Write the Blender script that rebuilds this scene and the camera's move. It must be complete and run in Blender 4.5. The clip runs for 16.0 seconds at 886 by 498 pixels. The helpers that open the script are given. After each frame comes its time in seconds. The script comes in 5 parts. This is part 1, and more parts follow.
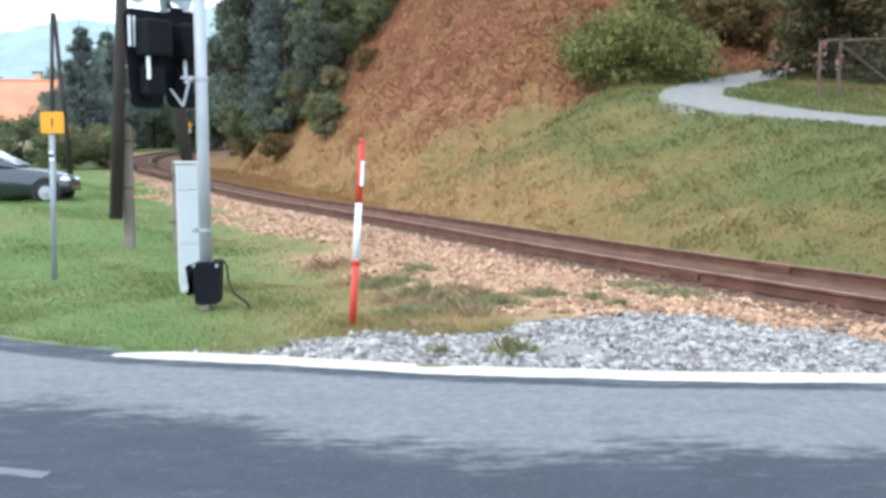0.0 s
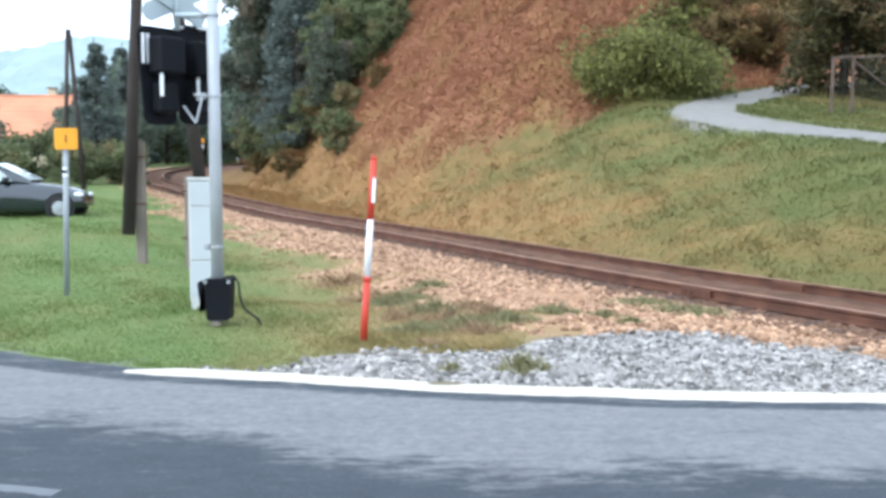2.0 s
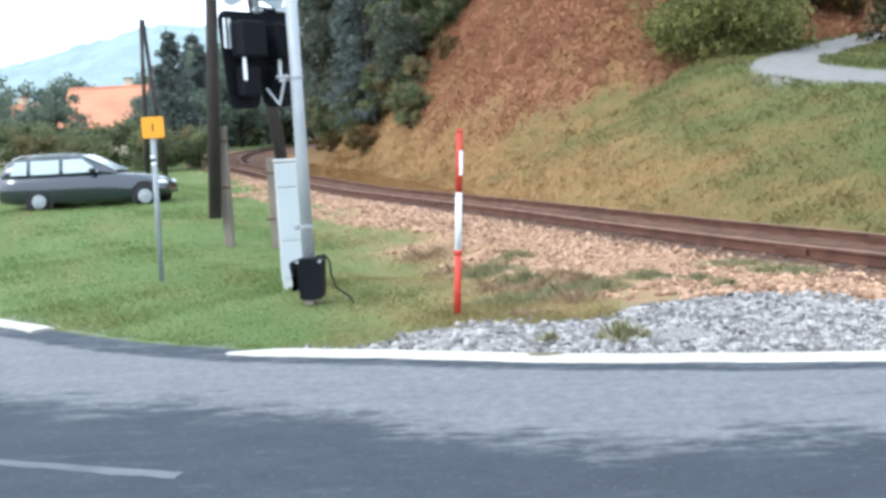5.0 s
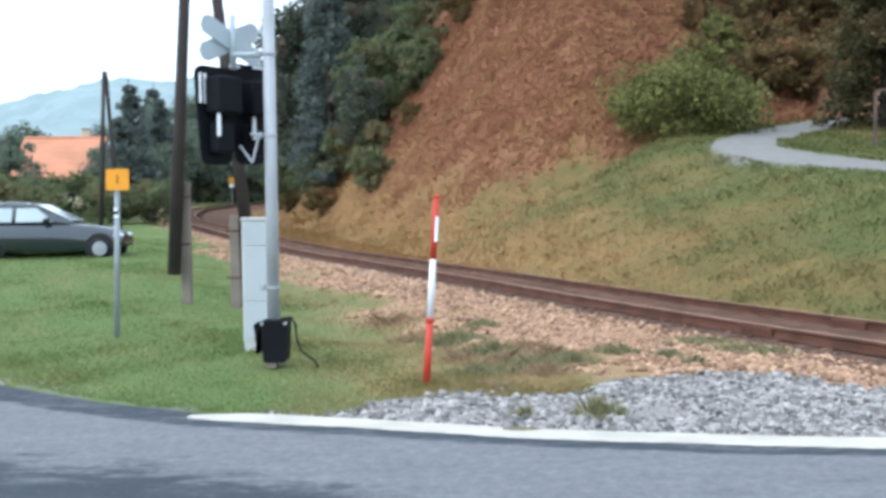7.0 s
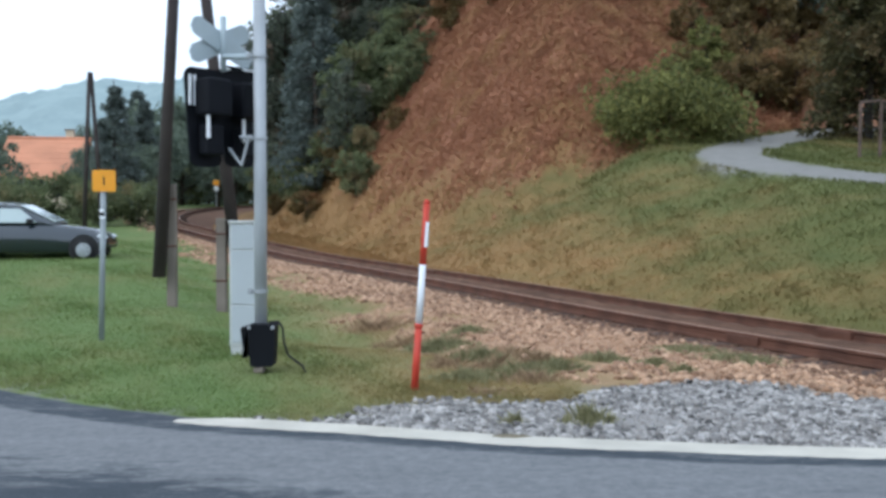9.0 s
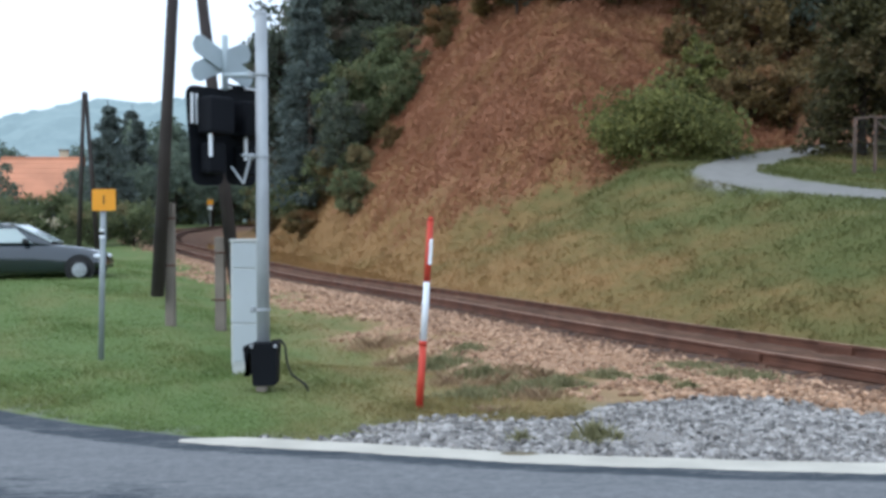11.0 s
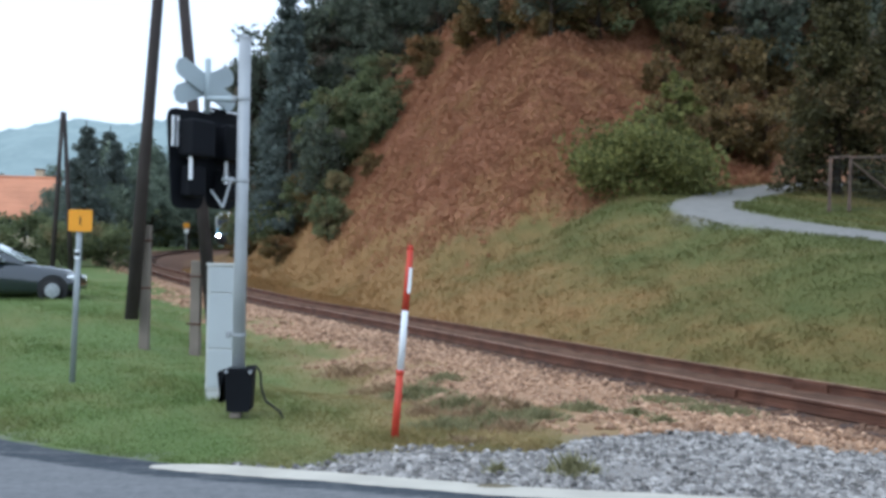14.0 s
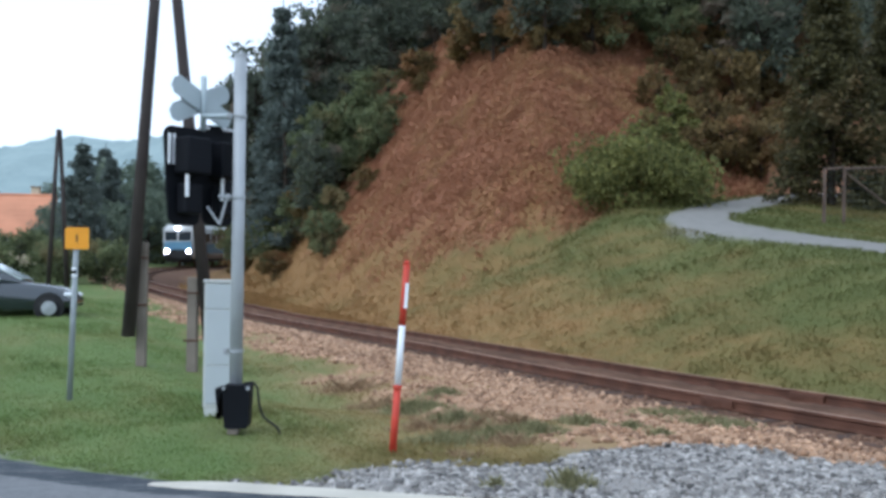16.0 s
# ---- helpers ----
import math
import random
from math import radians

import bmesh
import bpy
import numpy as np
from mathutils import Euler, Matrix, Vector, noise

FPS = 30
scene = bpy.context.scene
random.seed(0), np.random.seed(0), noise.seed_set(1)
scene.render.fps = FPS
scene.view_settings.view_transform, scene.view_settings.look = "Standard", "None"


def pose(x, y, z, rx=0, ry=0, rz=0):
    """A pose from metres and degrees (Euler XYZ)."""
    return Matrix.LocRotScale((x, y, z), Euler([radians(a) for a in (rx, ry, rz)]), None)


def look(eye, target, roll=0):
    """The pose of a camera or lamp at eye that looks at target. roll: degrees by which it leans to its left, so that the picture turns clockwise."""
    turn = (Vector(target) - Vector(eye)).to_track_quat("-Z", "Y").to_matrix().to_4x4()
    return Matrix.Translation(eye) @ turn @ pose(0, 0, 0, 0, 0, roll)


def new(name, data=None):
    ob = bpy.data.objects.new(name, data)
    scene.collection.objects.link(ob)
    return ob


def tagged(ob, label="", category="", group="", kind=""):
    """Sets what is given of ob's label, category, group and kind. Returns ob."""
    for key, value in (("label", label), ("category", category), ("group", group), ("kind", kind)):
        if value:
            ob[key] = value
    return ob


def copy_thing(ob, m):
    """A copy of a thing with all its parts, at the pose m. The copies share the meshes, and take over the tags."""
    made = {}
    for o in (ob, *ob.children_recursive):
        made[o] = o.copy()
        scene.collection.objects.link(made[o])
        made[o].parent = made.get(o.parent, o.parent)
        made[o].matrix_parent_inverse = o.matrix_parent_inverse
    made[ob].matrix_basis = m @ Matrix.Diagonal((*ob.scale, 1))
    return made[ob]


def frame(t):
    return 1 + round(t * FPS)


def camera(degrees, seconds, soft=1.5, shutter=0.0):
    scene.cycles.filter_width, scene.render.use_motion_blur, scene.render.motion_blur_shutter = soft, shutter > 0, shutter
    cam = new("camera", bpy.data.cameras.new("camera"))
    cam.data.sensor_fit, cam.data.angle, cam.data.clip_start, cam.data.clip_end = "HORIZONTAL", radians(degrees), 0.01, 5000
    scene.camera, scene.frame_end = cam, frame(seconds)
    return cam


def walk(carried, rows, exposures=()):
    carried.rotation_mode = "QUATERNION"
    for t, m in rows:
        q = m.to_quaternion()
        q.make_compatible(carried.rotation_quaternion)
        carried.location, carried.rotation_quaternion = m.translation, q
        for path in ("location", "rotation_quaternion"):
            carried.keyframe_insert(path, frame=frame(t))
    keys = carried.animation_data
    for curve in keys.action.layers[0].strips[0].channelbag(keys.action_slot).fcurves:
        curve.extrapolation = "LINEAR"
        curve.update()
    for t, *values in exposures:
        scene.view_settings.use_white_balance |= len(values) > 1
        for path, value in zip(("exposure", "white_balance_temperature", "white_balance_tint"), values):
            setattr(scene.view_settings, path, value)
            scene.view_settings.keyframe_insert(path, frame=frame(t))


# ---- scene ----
cam = camera(48.0, 16.0, soft=3.4, shutter=0.5)
PATH = [
    (0, (0.39, -0.264, 1.479), (0.432, 1.727, 1.3), -0.3),
    (0.5, (0.389, -0.274, 1.487), (0.415, 1.719, 1.32), -0.5),
    (1, (0.382, -0.275, 1.483), (0.396, 1.718, 1.319), -0.1),
    (1.5, (0.384, -0.258, 1.483), (0.415, 1.736, 1.322), -0.3),
    (2, (0.391, -0.248, 1.492), (0.41, 1.747, 1.344), -0.2),
    (2.5, (0.375, -0.269, 1.485), (0.409, 1.727, 1.362), -0.2),
    (3, (0.379, -0.267, 1.483), (0.419, 1.729, 1.358), -0.2),
    (3.5, (0.37, -0.259, 1.479), (0.391, 1.737, 1.352), -0.4),
    (4, (0.364, -0.248, 1.476), (0.356, 1.747, 1.335), -0.8),
    (4.5, (0.322, -0.213, 1.484), (0.281, 1.778, 1.293), -3.1),
    (4.7, (0.291, -0.21, 1.502), (0.165, 1.775, 1.296), -3.4),
    (6.8, (0.081, -0.071, 1.502), (0.014, 1.926, 1.412), -0.6),
    (7, (0.06, -0.051, 1.508), (0.027, 1.947, 1.434), -0.7),
    (7.5, (0.035, -0.014, 1.51), (0.036, 1.985, 1.481), -1.5),
    (8, (0.028, -0.032, 1.518), (0.014, 1.967, 1.483), -1.2),
    (8.5, (0.034, -0.037, 1.51), (0.0, 1.962, 1.45), -0.8),
    (9, (0.009, -0.019, 1.507), (0.008, 1.98, 1.444), -0.0),
    (11.5, (-0.094, 0.001, 1.49), (-0.08, 2.001, 1.468), -0.3),
    (12, (-0.103, 0.015, 1.484), (-0.064, 2.014, 1.436), 0.5),
    (12.5, (-0.112, 0.036, 1.499), (-0.045, 2.035, 1.478), 0.7),
    (13, (-0.111, 0.028, 1.487), (-0.043, 2.027, 1.468), 1.1),
    (13.5, (-0.105, 0.022, 1.493), (-0.041, 2.021, 1.491), 0.9),
    (14, (-0.109, 0.021, 1.498), (-0.05, 2.02, 1.53), 1.0),
    (14.5, (-0.108, 0.011, 1.496), (-0.051, 2.01, 1.549), 0.8),
    (15, (-0.11, 0.021, 1.495), (-0.042, 2.019, 1.529), 1.0),
    (15.5, (-0.111, 0.008, 1.5), (-0.044, 2.006, 1.534), 0.7),
    (16, (-0.109, -0.011, 1.506), (-0.043, 1.987, 1.566), 0.5),
]
walk(cam, [(t, look(eye, target, roll)) for t, eye, target, roll in PATH],
     exposures=[(0.0, 1.19, 5720, 9), (4.5, 1.21, 5720, 9), (7.0, 0.87, 5640, 9), (7.5, 0.88, 5640, 9), (8.0, 0.37, 5600, 9), (9.0, 0.37, 5600, 9), (11.5, 0.37, 5560, 9), (12.0, 0.34, 5540, 9), (16.0, 0.33, 5500, 9)])

# ---- world and light: overcast late afternoon ----
world = bpy.data.worlds.new("overcast_sky")
scene.world = world
world.use_nodes = True
wn = world.node_tree
bgn = wn.nodes["Background"]
skyt = wn.nodes.new("ShaderNodeTexSky")
skyt.sky_type = "NISHITA"
skyt.sun_disc = False
skyt.sun_elevation = radians(38)
skyt.sun_rotation = radians(250)
skyt.dust_density = 4.0
cloud = wn.nodes.new("ShaderNodeMixRGB")
cloud.inputs[0].default_value = 0.86
cloud.inputs[2].default_value = (9.2, 9.9, 10.6, 1)
wn.links.new(skyt.outputs[0], cloud.inputs[1])
wn.links.new(cloud.outputs[0], bgn.inputs[0])
bgn.inputs[1].default_value = 0.11
sun = new("sun", bpy.data.lights.new("sun", "SUN"))
sun.data.energy = 0.9
sun.data.angle = radians(25)
sun.data.color = (1.0, 0.96, 0.9)
sun.matrix_world = look((-30, -20, 40), (0, 10, 0))


# ---- materials ----
def mat(name, rough=0.8, metal=0.0, spec=0.4):
    m = bpy.data.materials.new(name)
    m.use_nodes = True
    b = m.node_tree.nodes["Principled BSDF"]
    b.inputs["Roughness"].default_value = rough
    b.inputs["Metallic"].default_value = metal
    b.inputs["Specular IOR Level"].default_value = spec
    return m, m.node_tree, b


def node(nt, kind, **values):
    n = nt.nodes.new(kind)
    for k, v in values.items():
        n.inputs[k].default_value = v
    return n


def world_noise(nt, scale, detail=4.0, rough=0.55, offset=(0, 0, 0), stretch=(1, 1, 1)):
    """Noise on the place in the world, in metres; 1 / scale is the size of a patch."""
    geo = nt.nodes.new("ShaderNodeNewGeometry")
    mp = nt.nodes.new("ShaderNodeMapping")
    mp.inputs["Location"].default_value = offset
    mp.inputs["Scale"].default_value = stretch
    n = node(nt, "ShaderNodeTexNoise", Scale=scale, Detail=detail, Roughness=rough)
    nt.links.new(geo.outputs["Position"], mp.inputs[0])
    nt.links.new(mp.outputs[0], n.inputs["Vector"])
    return n.outputs["Fac"]


def contour_noise(nt, scale, detail=4.0, rough=0.55, offset=(0, 0, 0), along=0.4):
    """Noise whose patches lie along the railway bank rather than down it."""
    geo = nt.nodes.new("ShaderNodeNewGeometry")
    turn = nt.nodes.new("ShaderNodeMapping")
    turn.inputs["Rotation"].default_value = (0, 0, radians(-113.6))
    mp = nt.nodes.new("ShaderNodeMapping")
    mp.inputs["Location"].default_value = offset
    mp.inputs["Scale"].default_value = (along, 1, 1)
    n = node(nt, "ShaderNodeTexNoise", Scale=scale, Detail=detail, Roughness=rough)
    nt.links.new(geo.outputs["Position"], turn.inputs[0])
    nt.links.new(turn.outputs[0], mp.inputs[0])
    nt.links.new(mp.outputs[0], n.inputs["Vector"])
    return n.outputs["Fac"]


def local_noise(nt, scale, detail=4.0, stretch=(1, 1, 1)):
    tc = nt.nodes.new("ShaderNodeTexCoord")
    mp = nt.nodes.new("ShaderNodeMapping")
    mp.inputs["Scale"].default_value = stretch
    n = node(nt, "ShaderNodeTexNoise", Scale=scale, Detail=detail)
    nt.links.new(tc.outputs["Object"], mp.inputs[0])
    nt.links.new(mp.outputs[0], n.inputs["Vector"])
    return n.outputs["Fac"]


def ramp(nt, fac, stops):
    r = nt.nodes.new("ShaderNodeValToRGB")
    els = r.color_ramp.elements
    while len(els) < len(stops):
        els.new(0.5)
    for e, (p, c) in zip(els, stops):
        e.position = p
        e.color = (*c, 1) if len(c) == 3 else c
    nt.links.new(fac, r.inputs[0])
    return r.outputs[0]


def mix(nt, fac, a, b, kind="MIX"):
    n = nt.nodes.new("ShaderNodeMixRGB")
    n.blend_type = kind
    for sock, v in zip(n.inputs, (fac, a, b)):
        if isinstance(v, (int, float)):
            sock.default_value = v
        elif isinstance(v, tuple):
            sock.default_value = (*v, 1)
        else:
            nt.links.new(v, sock)
    return n.outputs[0]


def step(nt, fac, lo, hi):
    n = nt.nodes.new("ShaderNodeMapRange")
    n.interpolation_type = "SMOOTHSTEP"
    n.inputs["From Min"].default_value = lo
    n.inputs["From Max"].default_value = hi
    nt.links.new(fac, n.inputs["Value"])
    return n.outputs[0]


def attribute(nt, name):
    n = nt.nodes.new("ShaderNodeAttribute")
    n.attribute_name = name
    return n.outputs["Fac"]


def island(nt):
    return nt.nodes.new("ShaderNodeNewGeometry").outputs["Random Per Island"]


def bump(nt, b, height, strength=0.4, distance=0.02):
    n = node(nt, "ShaderNodeBump", Strength=strength, Distance=distance)
    nt.links.new(height, n.inputs["Height"])
    nt.links.new(n.outputs[0], b.inputs["Normal"])


def plain(name, color, rough=0.6, metal=0.0, spec=0.4, vary=0.25, scale=6.0, relief=0.15):
    """Paint, metal, wood or plastic with stains at two scales and a fine relief."""
    m, nt, b = mat(name, rough, metal, spec)
    big, fine = local_noise(nt, scale * 0.3), local_noise(nt, scale * 6)
    dark = tuple(c * (1 - vary) for c in color)
    lite = tuple(min(1, c * (1 + vary * 0.6)) for c in color)
    c = mix(nt, step(nt, big, 0.3, 0.7), dark, lite)
    c = mix(nt, 0.25, c, mix(nt, fine, dark, lite))
    nt.links.new(c, b.inputs["Base Color"])
    if relief:
        bump(nt, b, fine, relief, 0.004)
    return m


def meadow_color(nt):
    """Green and straw-coloured grass in patches, the same on ground and blades."""
    patch = contour_noise(nt, 0.75, 6, 0.68, (3, 1, 0))
    small = contour_noise(nt, 1.9, 4, 0.6, (0, 0, 0), 0.5)
    fine = world_noise(nt, 9.0, 3, 0.6)
    green = mix(nt, small, (0.066, 0.078, 0.025), (0.140, 0.148, 0.052))
    green = mix(nt, attribute(nt, "lawn"), green, mix(nt, small, (0.092, 0.140, 0.042), (0.165, 0.222, 0.080)))
    straw = mix(nt, small, (0.205, 0.115, 0.046), (0.345, 0.205, 0.090))
    straw = mix(nt, mix(nt, 0.6, (0.0, 0.0, 0.0), attribute(nt, "lawn")), straw, mix(nt, small, (0.20, 0.170, 0.075), (0.31, 0.265, 0.13)))
    dry = attribute(nt, "dry")
    f = nt.nodes.new("ShaderNodeMath")
    f.operation = "MULTIPLY_ADD"
    nt.links.new(patch, f.inputs[0])
    f.inputs[1].default_value = 1.5
    g = nt.nodes.new("ShaderNodeMath")
    g.operation = "SUBTRACT"
    nt.links.new(dry, g.inputs[0])
    g.inputs[1].default_value = 0.78
    nt.links.new(g.outputs[0], f.inputs[2])
    c = mix(nt, step(nt, f.outputs[0], 0.0, 1.05), green, straw)
    return mix(nt, step(nt, fine, 0.3, 0.75), mix(nt, 0.16, c, (0.04, 0.055, 0.015)), c)


def ground_material():
    m, nt, b = mat("meadow_and_slope", 0.95, 0, 0.15)
    c = meadow_color(nt)
    small = world_noise(nt, 2.2, 5, 0.65, (7, 0, 0))
    big = world_noise(nt, 0.35, 4, 0.6, (0, 9, 0))
    brown = mix(nt, small, (0.20, 0.090, 0.052), (0.36, 0.175, 0.098))
    brown = mix(nt, step(nt, big, 0.45, 0.65), brown, mix(nt, small, (0.19, 0.105, 0.045), (0.30, 0.17, 0.075)))
    c = mix(nt, attribute(nt, "brown"), c, brown)
    # Near-black brown ground high on the slope and far back.
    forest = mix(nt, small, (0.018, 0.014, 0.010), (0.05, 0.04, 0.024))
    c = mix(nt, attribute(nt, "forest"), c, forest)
    stone = mix(nt, world_noise(nt, 16, 4), (0.24, 0.138, 0.082), (0.53, 0.34, 0.21))
    c = mix(nt, attribute(nt, "ochre"), c, stone)
    grit = mix(nt, world_noise(nt, 18, 3), (0.09, 0.09, 0.10), (0.30, 0.29, 0.29))
    c = mix(nt, attribute(nt, "gravel"), c, grit)
    c = mix(nt, attribute(nt, "rust"), c, mix(nt, world_noise(nt, 6, 4), (0.075, 0.042, 0.028), (0.20, 0.115, 0.075)))
    lane = mix(nt, world_noise(nt, 3, 5), (0.16, 0.153, 0.14), (0.28, 0.268, 0.245))
    c = mix(nt, attribute(nt, "lane"), c, lane)
    nt.links.new(c, b.inputs["Base Color"])
    bump(nt, b, world_noise(nt, 7, 6, 0.7), 0.5, 0.06)
    return m


def asphalt_material():
    m, nt, b = mat("worn_asphalt", 0.9, 0, 0.25)
    grain = world_noise(nt, 120, 2)
    wide = world_noise(nt, 0.55, 4, 0.6, (2.2, 0.4, 0), (0.45, 1.3, 1))
    mid = world_noise(nt, 2.6, 7, 0.72, (0, 0, 0), (0.7, 1.3, 1))
    c = mix(nt, mid, (0.145, 0.150, 0.154), (0.285, 0.288, 0.288))
    c = mix(nt, step(nt, mix(nt, 0.42, attribute(nt, "tar"), step(nt, world_noise(nt, 5.0, 10, 0.8, (4, 2, 0), (0.45, 1.5, 1)), 0.34, 0.68)), 0.36, 0.70), c, mix(nt, mid, (0.020, 0.028, 0.036), (0.080, 0.094, 0.108)))
    c = mix(nt, step(nt, wide, 0.58, 0.66), c, mix(nt, 0.5, c, (0.05, 0.055, 0.07)))
    c = mix(nt, step(nt, world_noise(nt, 13, 8, 0.82, (1, 0, 0)), 0.36, 0.64), mix(nt, 0.42, c, (0.04, 0.045, 0.055)), c)
    c = mix(nt, step(nt, world_noise(nt, 34, 4, 0.7, (6, 3, 0)), 0.58, 0.72), c, mix(nt, 0.35, c, (0.33, 0.33, 0.33)))
    c = mix(nt, 0.5, c, mix(nt, grain, (0.55, 0.55, 0.55), (1.0, 1.0, 1.0)), "MULTIPLY")
    nt.links.new(c, b.inputs["Base Color"])
    bump(nt, b, grain, 0.5, 0.004)
    return m


def leaf_material(name, dark, lite, odd=None, upward=0.0):
    m, nt, b = mat(name, 0.75, 0, 0.25)
    c = mix(nt, island(nt), dark, lite)
    c = mix(nt, step(nt, world_noise(nt, 0.7, 3), 0.35, 0.7), mix(nt, 0.5, c, dark), c)
    if odd:
        c = mix(nt, step(nt, world_noise(nt, 0.45, 3, 0.5, (5, 5, 5)), 0.52, 0.7), c, odd)
    leafy(m, nt, b, c, 0.42, upward)
    return m


def leafy(m, nt, b, c, through_part=0.42, upward=0.0):
    """Thin leaves: part of the light passes through; a dense sward is lit much like the ground it covers."""
    nt.links.new(c, b.inputs["Base Color"])
    if upward:
        geo = nt.nodes.new("ShaderNodeNewGeometry")
        lift = nt.nodes.new("ShaderNodeVectorMath")
        lift.operation = "ADD"
        lift.inputs[1].default_value = (0, 0, upward)
        even = nt.nodes.new("ShaderNodeVectorMath")
        even.operation = "NORMALIZE"
        nt.links.new(geo.outputs["Normal"], lift.inputs[0])
        nt.links.new(lift.outputs[0], even.inputs[0])
        nt.links.new(even.outputs[0], b.inputs["Normal"])
    tl = nt.nodes.new("ShaderNodeBsdfTranslucent")
    nt.links.new(c, tl.inputs[0])
    mx = nt.nodes.new("ShaderNodeMixShader")
    mx.inputs[0].default_value = through_part
    nt.links.new(b.outputs[0], mx.inputs[1])
    nt.links.new(tl.outputs[0], mx.inputs[2])
    nt.links.new(mx.outputs[0], nt.nodes["Material Output"].inputs[0])


def blade_material():
    m, nt, b = mat("grass_blades", 0.85, 0, 0.2)
    c = meadow_color(nt)
    c = mix(nt, 1.0, c, (1.55, 1.55, 1.55), "MULTIPLY")          # a blade's reflected and transmitted light together
    leafy(m, nt, b, mix(nt, step(nt, island(nt), 0.1, 0.9), mix(nt, 0.1, c, (0.05, 0.07, 0.02)), c), 0.5, 0.5)
    return m


def weed_material(name, dark, lite):
    m, nt, b = mat(name, 0.9, 0, 0.15)
    leafy(m, nt, b, mix(nt, island(nt), dark, lite), 0.5, 0.5)
    return m


def stone_material(name, dark, lite, tint):
    m, nt, b = mat(name, 0.9, 0, 0.3)
    c = mix(nt, island(nt), dark, lite)
    c = mix(nt, step(nt, world_noise(nt, 25, 3), 0.45, 0.75), c, tint)
    nt.links.new(c, b.inputs["Base Color"])
    bump(nt, b, world_noise(nt, 90, 3), 0.4, 0.004)
    return m


def dirt_material():
    m, nt, b = mat("rust_brown_dirt", 0.95, 0, 0.15)
    c = mix(nt, world_noise(nt, 30, 4, 0.7), (0.065, 0.034, 0.022), (0.24, 0.135, 0.085))
    c = mix(nt, step(nt, contour_noise(nt, 2.6, 6, 0.7), 0.40, 0.62), c, mix(nt, 0.7, c, (0.055, 0.030, 0.020)))
    nt.links.new(c, b.inputs["Base Color"])
    bump(nt, b, world_noise(nt, 45, 5, 0.7), 0.9, 0.02)
    return m


def glow(name, color, strength):
    m, nt, b = mat(name, 0.3)
    b.inputs["Base Color"].default_value = (*color, 1)
    b.inputs["Emission Color"].default_value = (*color, 1)
    b.inputs["Emission Strength"].default_value = strength
    return m


M_GROUND = ground_material()
M_ASPHALT = asphalt_material()
M_BLADE = blade_material()
M_GREY_STONE = stone_material("grey_crushed_stone", (0.05, 0.048, 0.047), (0.47, 0.445, 0.415), (0.19, 0.17, 0.15))
M_OCHRE_STONE = stone_material("rusty_ballast_stone", (0.14, 0.078, 0.048), (0.59, 0.39, 0.25), (0.35, 0.205, 0.12))
M_RUST_STONE = stone_material("rust_stained_stone", (0.06, 0.034, 0.022), (0.26, 0.155, 0.10), (0.12, 0.066, 0.042))
M_LINE = plain("worn_white_road_paint", (0.51, 0.475, 0.40), 0.85, vary=0.22, scale=5)
M_OLD_LINE = plain("faded_line_paint", (0.125, 0.135, 0.145), 0.9, vary=0.4, scale=5)
M_RUST = plain("rusty_rail_steel", (0.125, 0.055, 0.033), 0.75, 0.2, vary=0.4, scale=8)
M_RAIL_TOP = plain("worn_rail_head", (0.40, 0.26, 0.18), 0.55, 0.3, vary=0.3, scale=8)
M_SLEEPER = plain("old_tarred_wood", (0.075, 0.043, 0.030), 0.9, vary=0.4, scale=5)
M_DIRT = dirt_material()
M_DEAD_WEED = weed_material("dead_brown_weeds", (0.36, 0.245, 0.15), (0.60, 0.45, 0.28))
M_GREEN_WEED = weed_material("dull_green_weeds", (0.22, 0.215, 0.105), (0.46, 0.43, 0.24))
M_ZINC = plain("galvanised_steel", (0.39, 0.41, 0.425), 0.5, 0.1, vary=0.22, scale=5)
M_BLACK = plain("black_painted_metal", (0.006, 0.007, 0.010), 0.7, 0, 0.15, vary=0.3)
M_BACK_GREY = plain("grey_sign_back", (0.40, 0.46, 0.48), 0.6, 0.1, vary=0.15)
M_WHITE = plain("white_reflective_strip", (0.80, 0.82, 0.84), 0.5, vary=0.1)
M_RED = plain("faded_red_paint", (0.55, 0.055, 0.030), 0.55, vary=0.25)
M_CABINET = plain("pale_grey_cabinet", (0.50, 0.54, 0.55), 0.5, vary=0.12, scale=2)
M_CABINET_EDGE = plain("cream_cabinet_frame", (0.60, 0.61, 0.58), 0.5, vary=0.12, scale=2)
M_POLE = plain("tarred_pole_wood", (0.048, 0.038, 0.035), 0.85, vary=0.4, scale=5)
M_CONCRETE = plain("weathered_concrete", (0.20, 0.170, 0.140), 0.95, vary=0.3, scale=4)
M_YELLOW = plain("orange_yellow_sign_paint", (0.78, 0.33, 0.015), 0.5, vary=0.12)
M_POST = plain("grey_sign_post", (0.30, 0.33, 0.34), 0.6, 0.2, vary=0.2)
M_RUBBER = plain("black_rubber", (0.012, 0.012, 0.013), 0.8, vary=0.2)
M_FENCE = plain("bare_fence_wood", (0.12, 0.084, 0.066), 0.9, vary=0.35)
M_WIRE = plain("dark_green_wire", (0.02, 0.035, 0.03), 0.6, vary=0.2)
M_BARK = plain("tree_bark", (0.045, 0.033, 0.024), 0.95, vary=0.4, scale=4, relief=0.5)


